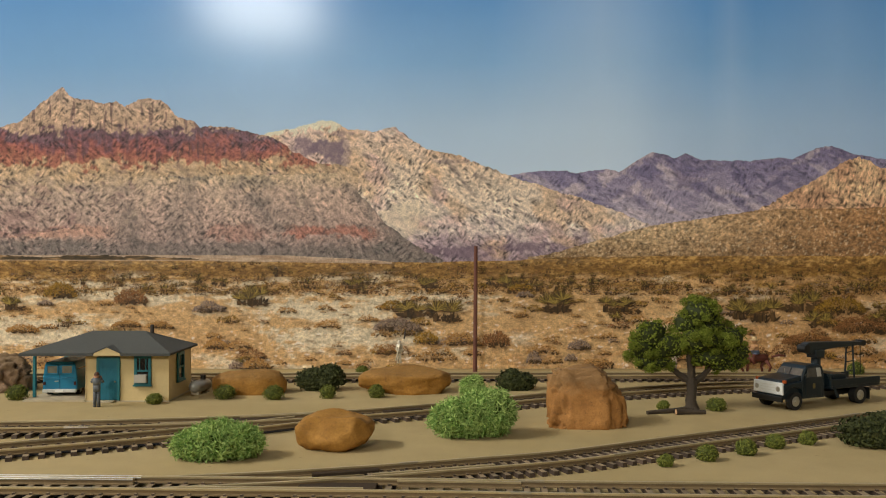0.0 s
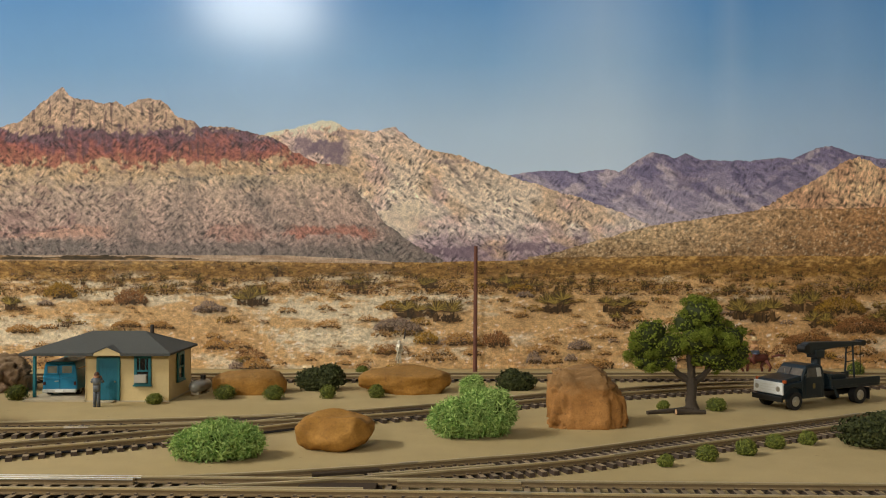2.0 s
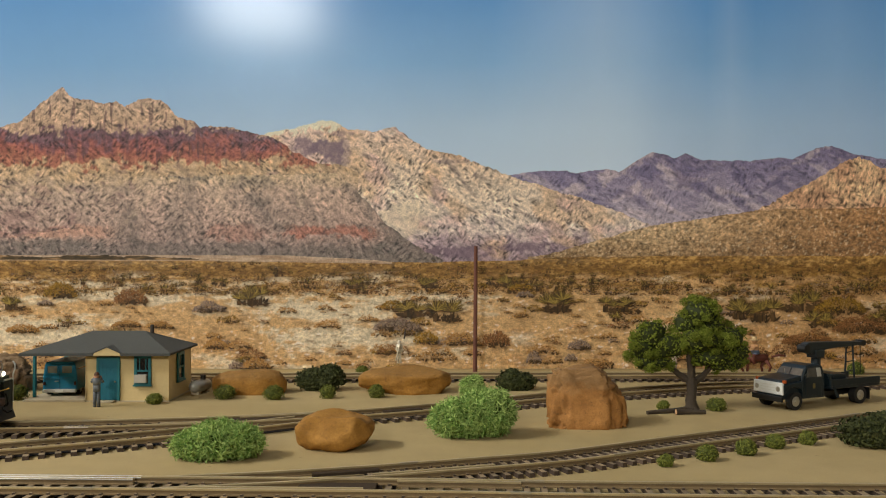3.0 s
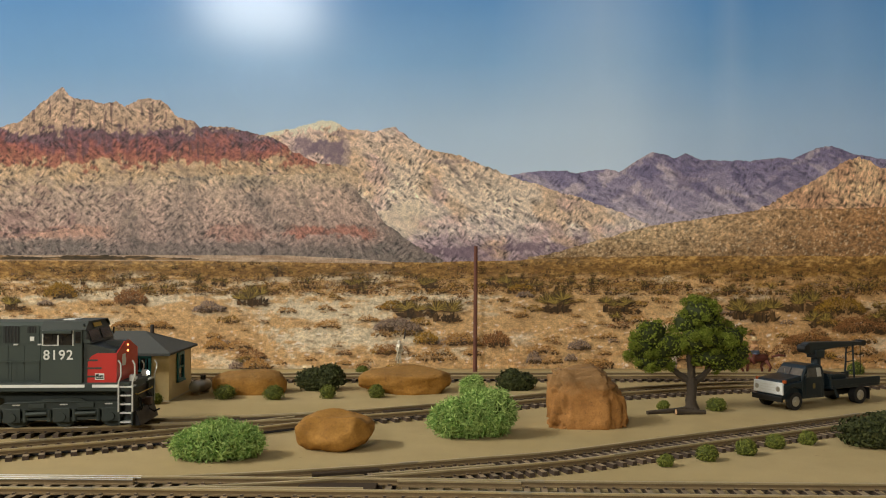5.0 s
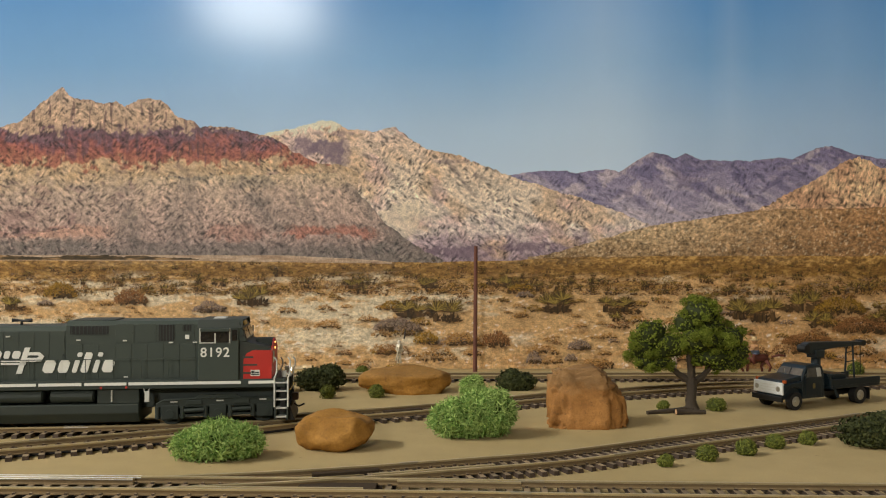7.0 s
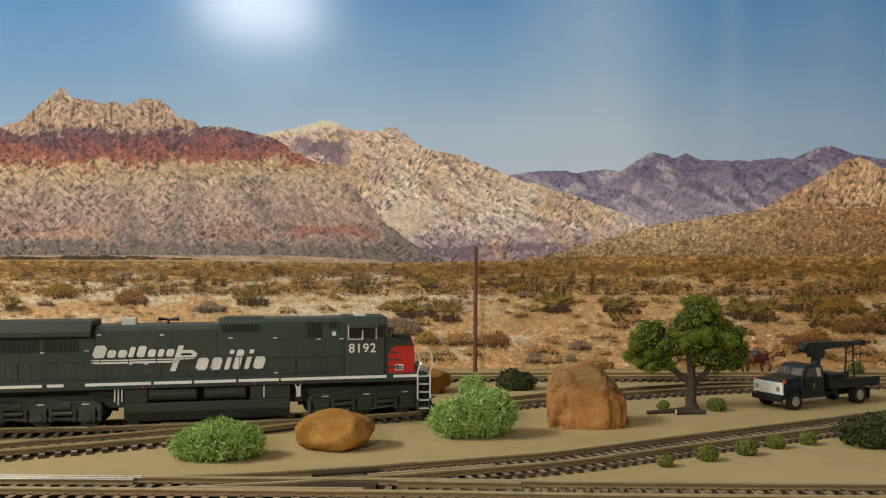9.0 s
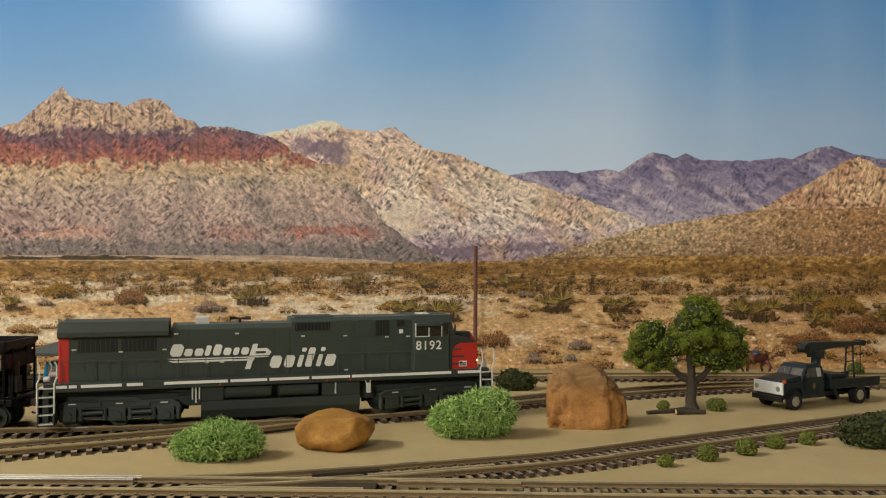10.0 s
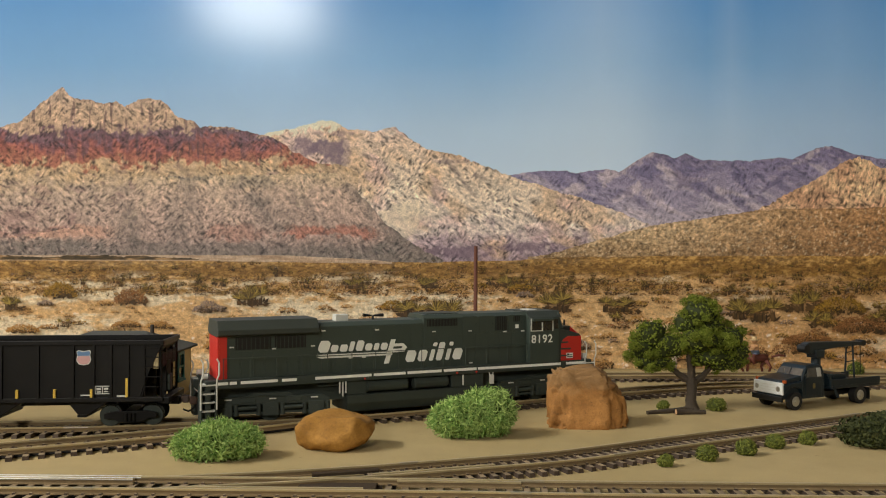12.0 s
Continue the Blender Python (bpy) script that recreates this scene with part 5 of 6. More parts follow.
    part("shield_band", bm, plain("blue_print", C(92, 128, 168), 0.5), ob, "blue upper band of the shield")
    bm = bmesh.new()
    for a, b, c, d in ((41, 48.6, 21.2, 21.6), (41, 48.6, 17.4, 17.8), (41, 41.4, 17.4, 21.6), (48.2, 48.6, 17.4, 21.6), (44.6, 45, 17.6, 21.4), (41.8, 44, 19.4, 20.6), (45.6, 47.6, 19.6, 20.6), (42, 44, 18.2, 18.8), (45.6, 47.6, 18.4, 18.9), (34, 38.6, 16.6, 17.2), (52, 56.4, 15.9, 16.7)):
        box(bm, a, b, -17.1, -16.7, c, d)
    part("data_print", bm, SILVER, ob, "small pale data print")
    trucks = []
    for x in (-56.5, 56.5):
        t = part("truck", boxed(-3, 3, -12, 12, -1.5, 2.5, 0.4), BLACK, ob, at=mpose(x, 0, 5.4))
        for s in (-1, 1):
            y = s * 11.6
            bm = bmesh.new()
            slab(bm, [(-13, 1.4), (-8, 2.6), (8, 2.6), (13, 1.4), (13, -1.2), (9, -1.2), (5, -3.4), (-5, -3.4), (-9, -1.2), (-13, -1.2)], "y", min(y, y + s * 1.6), max(y, y + s * 1.6), 0.2)
            for q in (-2, 0, 2):
                rod(bm, (q, y + s * 1.9, -2.6), (q, y + s * 1.9, 1.4), 0.7, 8)
            part("sideframe", bm, HOPPER_BLACK, t)
        trucks.append((t, x, 5.4, [(wheelset(t, w, 5.2, 5.4, bright=0.6), w, 5.2) for w in (-10.4, 10.4)]))
    return ob, trucks


loco, loco_trucks = locomotive()
hopper, hopper_trucks = hopper_car()
TRAIN += [(loco, 162.0, 0.0, loco_trucks), (hopper, 113.0, 207.5, hopper_trucks)]

# ---- the little house with its carport ----
def siding(name):
    k = Nodes(name)
    v = k.coords()
    c = k.gain(C(206, 184, 134), k.math("ADD", k.math("ADD", k.math("MULTIPLY", k.noise(v, 120, 3), 0.25), k.math("MULTIPLY", k.noise(v, 900, 2), 0.16)), 0.8))
    return k.done(c, 0.7, 0, 0.25)


CREAM = siding("cream_clapboard_paint")
TEAL = plain("teal_paint", C(24, 104, 112), 0.5, wear=0.15)
DOOR_TEAL = plain("deep_teal_door_paint", C(8, 98, 116), 0.55, wear=0.2)
SHINGLE = plain("grey_roof_felt", C(72, 73, 69), 0.85, wear=0.25, grain=700, bump=0.3)
CONCRETE = plain("pale_concrete", C(178, 164, 136), 0.85, wear=0.2)
VAN_BLUE = plain("blue_van_paint", C(26, 122, 158), 0.35, wear=0.1)
TYRE = plain("black_rubber", C(28, 27, 26), 0.7, wear=0.25)
CHROME = plain("dull_chrome", C(190, 188, 180), 0.3, 0.8, wear=0.2)
TRUCK_BLUE = plain("dark_navy_truck_paint", C(24, 36, 42), 0.32, wear=0.2)
TRUCK_WHITE = plain("white_grille_paint", C(226, 228, 224), 0.4, wear=0.06)


def clap_wall(parent, x0, x1, y, z0, z1, name="wall", across=False):
    """Overlapping boards, each leaning out at its foot."""
    bm = bmesh.new()
    pts, z = [], z0
    while z < z1 - 0.01:
        pts += [(y - 0.2, z), (y - 0.05, min(z + 1.55, z1))]
        z += 1.55
    outline = pts + [(y + 1.2, z1), (y + 1.2, z0)]
    slab(bm, outline, "x", x0, x1)
    if across:
        bmesh.ops.rotate(bm, matrix=Matrix.Rotation(math.pi / 2, 3, "Z"), verts=bm.verts)
    return part(name, bm, CREAM, parent, "cream clapboard wall")


def house():
    ob = thing("house", "small cream clapboard model house with grey hip roof and open carport", "house", -200, 562)
    clap_wall(ob, -27, 25.4, -22, 0.6, 31)
    clap_wall(ob, -22, 26, -25.4, 0.6, 31, across=True)
    clap_wall(ob, -22, 26, 25.8, 0.6, 31, across=True)
    part("wall", boxed(-27, 25.4, 25, 26.2, 0.6, 31), CREAM, ob)
    for x in (-27.2, 25.2):
        part("corner_board", boxed(x - 0.1, x + 0.5, -22.45, -21.7, 0.8, 31), CREAM, ob)
    part("foundation", boxed(-27.6, 26, -22.8, 26.6, 0, 0.8), CONCRETE, ob)
    part("carport_slab", boxed(-67, -27.6, -23.6, 30, 0, 1.2, 0.15), CONCRETE, ob, "pale concrete carport slab")
    part("doorstep", boxed(-21, -8, -28, -22.9, 0, 1.0, 0.15), CONCRETE, ob, "pale concrete doorstep")
    # hip roof with real thickness
    e = (-66.5, 28.6, -29.0, 31.0, 30.2)
    bm = bmesh.new()
    lo = [bm.verts.new(p) for p in ((e[0], e[2], e[4]), (e[1], e[2], e[4]), (e[1], e[3], e[4]), (e[0], e[3], e[4]))]
    up = [bm.verts.new((v.co.x, v.co.y, v.co.z + 1.3)) for v in lo]
    a, b = bm.verts.new((-32, 1, 43.2)), bm.verts.new((2, 1, 43.2))
    for q in ((lo[0], lo[1], up[1], up[0]), (lo[1], lo[2], up[2], up[1]), (lo[2], lo[3], up[3], up[2]), (lo[3], lo[0], up[0], up[3]), (up[0], up[1], b, a), (up[1], up[2], b), (up[2], up[3], a, b), (up[3], up[0], a), (lo[3], lo[2], lo[1], lo[0])):
        bm.faces.new(q)
    roof = part("roof", bm, SHINGLE, ob, "matt dark grey hip roof")
    bm = bmesh.new()
    slab(bm, [(-20.5, 31.2), (-11.2, 35.2), (-2.0, 31.2), (-2.0, 31.7), (-11.2, 35.9), (-20.5, 31.7)], "y", -29.6, -14)
    part("porch_gable", bm, SHINGLE, roof)
    bm = bmesh.new()
    slab(bm, [(-19.6, 30.0), (-2.8, 30.0), (-3.2, 31.6), (-11.2, 35.1), (-19.2, 31.6)], "y", -29.35, -28.6)
    part("gable_face", bm, CREAM, roof, "cream gable end over the door")
    bm = bmesh.new()
    for x0, x1 in ((-66.5, -20), (-2.4, 28.6)):
        box(bm, x0, x1, -29.4, -28.9, 29.8, 31.2)
    part("fascia", bm, plain("dark_fascia", C(62, 64, 60), 0.7), roof)
    part("chimney", rodded((6, 4, 38), (6, 4, 47), 1.3, 12), plain("sooty_pipe", C(56, 48, 42), 0.6), roof, "dark stovepipe chimney")
    # door
    d = part("door", boxed(-18.6, -6.6, -23.0, -22.3, 1.2, 26.6), DOOR_TEAL, ob, "closed deep teal door")
    bm = bmesh.new()
    for i in range(5):
        x = -18.4 + i * 2.35
        box(bm, x, x + 2.3, -23.1, -22.9, 1.6, 26.2, 0.03)
    part("door_board", bm, DOOR_TEAL, d)
    bm = bmesh.new()
    box(bm, -20.0, -18.4, -23.5, -22.2, 1.0, 28.4, 0.1)
    box(bm, -6.8, -5.2, -23.5, -22.2, 1.0, 28.4, 0.1)
    box(bm, -18.4, -6.8, -23.5, -22.2, 26.6, 28.4, 0.1)
    part("door_frame", bm, TEAL, d, "teal door frame")
    part("door_knob", rodded((-8.2, -23.9, 13), (-8.2, -23.2, 13), 0.5, 8), CHROME, d)
    # windows
    def window(axis, p0, p1, face, s):
        w = part("window", slabbed([(p0, 11.6), (p1, 11.6), (p1, 28.2), (p0, 28.2)], axis, face, face + s * 0.3), WINDOW, ob, "dark window in a teal frame")
        bm = bmesh.new()
        f2 = face + s * 1.2
        for a, b, c, e2 in ((p0 - 1.2, p0 + 0.5, 10.6, 29.4), (p1 - 0.5, p1 + 1.2, 10.6, 29.4), (p0, p1, 27.6, 29.4), (p0, p1, 10.6, 12.2), (p0, p1, 19.2, 20.3)):
            slab(bm, [(a, c), (b, c), (b, e2), (a, e2)], axis, face, f2)
        part("window_frame", bm, TEAL, w)
        bm = bmesh.new()
        m = (p0 + p1) / 2
        for q in (-2.0, 2.0):
            slab(bm, [(m + q - 0.3, 20), (m + q + 0.3, 20), (m + q + 0.3, 28), (m + q - 0.3, 28)], axis, face, face + s * 0.7)
        part("glazing_bar", bm, TEAL, w)
        slab_bm = slabbed([(p0 - 1.8, 10.0), (p1 + 1.8, 10.0), (p1 + 1.8, 11.0), (p0 - 1.8, 11.0)], axis, face, face + s * 1.8)
        part("sill", slab_bm, TEAL, w)
        return w
    w = window("y", 5.2, 13.4, -22.5, -1)
    ac = part("air_conditioner", boxed(4.6, 12.4, -26, -22.6, 12.4, 17.4, 0.3), plain("pale_grey_metal", C(172, 166, 152), 0.5), w, "pale window air conditioner")
    window("x", -6.0, 5.0, 25.9, 1)
    # carport posts and beams
    for x, y in ((-64.6, -12), (-62, 28), (-30.5, 28)):
        part("post", boxed(x - 0.9, x + 0.9, y - 0.9, y + 0.9, 1.2, 30.4, 0.1), TEAL, ob, "slim teal carport post")
    part("beam", boxed(-65.6, -27, -13, -11.4, 28.6, 30.3), TEAL, ob)
    return ob


house()


def spoked_wheel(parent, x, y, z, r, w, side, name="wheel"):
    wh = part(name, rodded((0, -w / 2, 0), (0, w / 2, 0), r, 20), TYRE, parent, "black tyre on a pale rim", at=mpose(x, y, z))
    bm = bmesh.new()
    rod(bm, (0, side * w / 2, 0), (0, side * (w / 2 + 0.25), 0), r * 0.58, 16, r * 0.5)
    rod(bm, (0, side * (w / 2 + 0.2), 0), (0, side * (w / 2 + 0.7), 0), r * 0.22, 10)
    part("rim", bm, CHROME, wh)
    return wh


def van():
    ob = thing("van", "bright blue toy van parked in the carport, seen from behind", "van", -250.5, 555, 1.2, 93)
    # local x is forward, away from the road
    bm = bmesh.new()
    slab(bm, [(-10.6, 3.2), (10.6, 3.2), (11, 5), (11, 11.5), (9.6, 21), (8.4, 22.3), (-8.4, 22.3), (-9.6, 21), (-11, 11.5), (-11, 5)], "x", 0, 44, 0.6)
    part("body", bm, VAN_BLUE, ob, "bright blue van body")
    for y0, y1 in ((-8.0, -1.4), (1.4, 8.0)):
        # the glass is painted pale in place of a reflection
        w = part("rear_window", boxed(-0.35, 0.2, y0, y1, 14.8, 19.8, 0.25), glass("pale_reflection_glass", C(120, 118, 104), 0.2), ob, "rear window with a pale reflection painted into its colour")
        bm = bmesh.new()
        for a, b, c, d in ((y0 - 0.6, y1 + 0.6, 19.6, 20.5), (y0 - 0.6, y1 + 0.6, 14.1, 15.0), (y0 - 0.6, y0 + 0.2, 14.1, 20.5), (y1 - 0.2, y1 + 0.6, 14.1, 20.5)):
            box(bm, -0.5, 0.1, a, b, c, d, 0.1)
        part("window_seal", bm, VAN_BLUE, w)
    part("belt_moulding", boxed(-0.35, 0.2, -10.6, 10.6, 11.2, 11.9, 0.15), VAN_BLUE, ob)
    part("door_seam", boxed(-0.12, 0.1, -0.18, 0.18, 4.8, 21.0), plain("dark_door_seam", C(12, 60, 80), 0.6), ob, "dark seam between the rear doors")
    part("door_handle", boxed(-0.9, 0.1, 0.8, 3.0, 9.4, 10.0, 0.1), CHROME, ob)
    for s in (-1, 1):
        part("tail_light", boxed(-0.6, 0.2, s * 9.8 - 0.7, s * 9.8 + 0.7, 7.2, 9.4, 0.2), plain("dark_red_lens", C(70, 24, 24), 0.3), ob, "dark red tail light")
        for x in (8, 35):
            spoked_wheel(ob, x, s * 9.2, 3.4, 3.4, 2.6, s)
        part("side_window", boxed(4, 38, s * 9.9 - 0.3, s * 9.9 + 0.3, 12.8, 17.6, 0.1), WINDOW, ob)
    part("bumper", boxed(-1.4, 0.2, -10.8, 10.8, 2.4, 4.6, 0.4), plain("white_bumper_paint", C(206, 206, 198), 0.45), ob, "off-white rear bumper")
    part("number_plate", boxed(-1.6, -1.3, -2.6, 2.6, 2.7, 4.3), WHITE, ob)


van()


def narrow(bm):
    """Draws a cab in towards its roof."""
    for v in bm.verts:
        if v.co.z > 19.4:
            v.co.y *= 1 - 0.15 * (v.co.z - 19.4) / 8.4
    return bm


def crane_truck():
    ob = thing("crane_truck", "dark navy toy flatbed truck with crane boom and white grille", "truck", 231.7, 531.8, 0, 205.4)
    bm = bmesh.new()
    box(bm, -44, 36, -4.5, 4.5, 5.4, 8.4, 0.3)
    part("chassis", bm, BLACK, ob)
    # bonnet and cab
    bm = bmesh.new()
    slab(bm, [(20, 7), (37, 7), (37.6, 9), (37.6, 16.6), (36.4, 18.0), (21, 20), (20, 20)], "y", -9.4, 9.4, 0.7)
    part("bonnet", bm, TRUCK_BLUE, ob)
    for s in (-1, 1):
        bm = bmesh.new()
        slab(bm, [(22, 9.4), (23.4, 12.6), (27, 14), (31, 14), (34.4, 12.4), (36.8, 9), (37.4, 15.4), (22, 17)], "y", min(s * 9, s * 11.8), max(s * 9, s * 11.8), 0.4)
        part("mudguard", bm, TRUCK_BLUE, ob)
        part("turn_signal", boxed(34.6, 36.6, s * 10.4 - 0.9, s * 10.4 + 0.9, 16.4, 18.2, 0.3), plain("amber_lens", C(190, 92, 40), 0.3), ob, "amber turn signal")
    bm = bmesh.new()
    slab(bm, [(2, 6), (21, 6), (21, 18.8), (16.8, 24.8), (15.2, 26.0), (5, 26.0), (2.6, 25.0), (2, 19)], "y", -10.6, 10.6, 0.8)
    bmesh.ops.subdivide_edges(bm, edges=bm.edges[:], cuts=1)
    part("cab", narrow(bm), TRUCK_BLUE, ob)
    for s in (-1, 1):
        y = s * 10.55
        bm = bmesh.new()
        slab(bm, [(5.6, 19.0), (17.8, 19.0), (15.2, 24.2), (6.4, 24.2)], "y", min(y, y + s * 0.3), max(y, y + s * 0.3))
        w = part("side_window", narrow(bm), glass("cab_window_glass", C(70, 66, 58), 0.12), ob)
        part("door_post", narrow(boxed(5.2, 8.6, min(y, y + s * 0.5), max(y, y + s * 0.5), 19.0, 24.2)), plain("pale_post", C(168, 166, 158), 0.4), w, "pale rear window post")
        part("cab_door", boxed(5, 18.6, min(y, y + s * 0.3), max(y, y + s * 0.3), 7.6, 19, 0.1), TRUCK_BLUE, ob)
        part("door_emblem", boxed(10.4, 12.4, min(y, y + s * 0.45), max(y, y + s * 0.45), 12, 15), plain("dim_gold", C(112, 98, 52), 0.5), ob, "small dull gold door emblem")
        bm = bmesh.new()
        wire(bm, [(18.4, y, 19.8), (20, y + s * 2, 21.5)], 0.2)
        part("mirror_arm", bm, CHROME, ob)
        spoked_wheel(ob, 28, s * 10.4, 5.3, 5.3, 3.2, s)
        spoked_wheel(ob, -28, s * 9.6, 5.5, 5.5, 4.6, s)
        part("mud_flap", boxed(-36.2, -35.6, s * 9.6 - 2.6, s * 9.6 + 2.6, 2.4, 9.6), BLACK, ob)
    bm = bmesh.new()
    slab(bm, [(-9.3, 0.2), (-0.4, 0.2), (-0.4, 5.0), (-8.5, 5.0)], "x", -0.2, 0.25)
    slab(bm, [(9.3, 0.2), (0.4, 0.2), (0.4, 5.0), (8.5, 5.0)], "x", -0.2, 0.25)
    # pale base colour imitates the reflections on the windshield
    part("windshield", bm, glass("windshield_reflection_tone", C(112, 100, 84), 0.1), ob, "windshield with pale reflections painted into its colour", at=mpose(20.5, 0, 19.6, 0, -35, 0))
    part("wiper", boxed(20.6, 21.2, -3, -2.6, 20, 23), CHROME, ob)
    g = part("grille", boxed(37.0, 38.4, -11.4, 11.4, 9.4, 16.8, 0.65), TRUCK_WHITE, ob, "white painted grille panel")
    for s in (-1, 1):
        part("headlamp", rodded((38.3, s * 8.2, 13), (38.9, s * 8.2, 13), 1.5, 14), CHROME, g)
    bm = bmesh.new()
    for z in (11.6, 13.2, 14.8):
        box(bm, 38.3, 38.6, -5.6, 5.6, z, z + 0.3)
    part("grille_slat", bm, SILVER, g)
    part("bumper", boxed(37.6, 39.6, -11.6, 11.6, 5.4, 8.6, 0.4), BLACK, ob, "black front bumper")
    # flat bed, winch box, boom
    part("bed", boxed(-46, -2, -11.8, 11.8, 10.6, 12.8, 0.2), TRUCK_BLUE, ob)
    for s in (-1, 1):
        part("side_rail", boxed(-46, -2, s * 11.6 - 0.5, s * 11.6 + 0.5, 12.4, 16.4, 0.2), TRUCK_BLUE, ob)
        bm = bmesh.new()
        wire(bm, [(-0.6, s * 11, 20), (-8, s * 12, 5.4)], 0.9)
        part("outrigger", bm, TRUCK_BLUE, ob, "slanted outrigger leg")
    part("tool_box", boxed(-20, -8, -8, 8, 12.8, 19, 0.4), TRUCK_BLUE, ob)
    part("headboard", boxed(-2.6, -1.4, -11.4, 11.4, 12, 20, 0.2), TRUCK_BLUE, ob)
    bm = bmesh.new()
    rod(bm, (-2.6, 0, 12.8), (-2.6, 0, 31), 3.2, 12, 2.8)
    box(bm, -6.4, 1.4, -3.8, 3.8, 29, 34, 0.6)
    part("crane_column", bm, TRUCK_BLUE, ob)
    bm = bmesh.new()
    slab(bm, [(7, 33.6), (8, 37.8), (5, 39.0), (-44, 37.6), (-44, 35.4), (-14, 34.4), (0, 32.4), (5, 31.6)], "y", -2.6, 2.6, 0.4)
    part("boom", bm, TRUCK_BLUE, ob, "dark navy crane boom")
    part("sheave", rodded((-43, -2.8, 36.6), (-43, 2.8, 36.6), 2.0, 12), BLACK, ob)
    part("boom_motor", rodded((8, -3, 35), (8, 3, 35), 2.6, 12), BLACK, ob)
    bm = bmesh.new()
    for y in (-2.2, 2.2):
        rod(bm, (-33, y * 1.6, 12.8), (-33, y, 37), 0.6, 6)
    for z in (18, 24, 30):
        rod(bm, (-33, -3.4, z), (-33, 3.4, z + 2), 0.35, 5)
    part("boom_rest", bm, TRUCK_BLUE, ob, "dark boom rest frame")
    part("hook_cable", rodded((-43, 0, 37), (-43, 0, 16.4), 0.25, 5), BLACK, ob)


crane_truck()

# ---- pole, tank, logs, figurines ----
bm = bmesh.new()
rod(bm, (0, 0, 0), (0.6, 0, 101), 1.75, 12, 1.45)
ob = part("telegraph_pole", bm, plain("reddish_brown_pole", C(104, 62, 48), 0.7, wear=0.4, grain=500))
ob.matrix_basis = mpose(25.4, 672, 0)
tagged(ob, label="slender reddish brown wooden pole standing by the mural", category="pole")

tank = thing("gas_tank", "small silver gas tank with a dark cap beside the house", "tank", -164, 574, 0, 70)
bm = bmesh.new()
bmesh.ops.create_uvsphere(bm, u_segments=20, v_segments=12, radius=4.0)
for v in bm.verts:
    v.co.x += 6 * (1 if v.co.x > 0 else -1)
    v.co.z += 5.2
part("shell", bm, plain("silver_tank_paint", C(184, 182, 172), 0.35, 0.5, wear=0.2), tank, "scuffed silver tank shell", smooth=True)
part("cap", rodded((3, 0, 9), (3, 0, 12), 1.8, 12), BLACK, tank, "dark round cap")
for x in (-5, 5):
    part("saddle", boxed(x - 1, x + 1, -3, 3, 0, 2.0), CONCRETE, tank)

BARK = plain("grey_brown_bark", C(68, 58, 46), 0.85, wear=0.5, grain=700, bump=0.6)
CUT_WOOD = plain("pale_cut_wood", C(196, 156, 112), 0.8, wear=0.3)


def log(label, x, y, length, r, turn):
    ob = thing("log", label, "log", x, y, 0, turn, "logs under the tree")
    bm = bmesh.new()
    fs = [i / 8 for i in range(9)]
    wire(bm, [((f - 0.5) * length, 0.8 * math.sin(f * 5), r * (1 - 0.3 * f)) for f in fs], r, 10, [r * (1 - 0.3 * f) for f in fs])
    part("bark", bm, BARK, ob)
    part("cut_face", rodded((-0.5 * length - 0.15, 0, r), (-0.5 * length + 0.1, 0, r), r * 0.86, 10), CUT_WOOD, ob, "pale sawn end")


log("short grey-brown branch lying slanted under the tree", 132, 500, 27, 1.6, 202)
log("long grey-brown log with a pale sawn end under the tree", 144.5, 496, 18, 1.7, 10)
log("thin grey-brown branch lying behind the sawn log", 141, 505, 22, 1.2, 22)



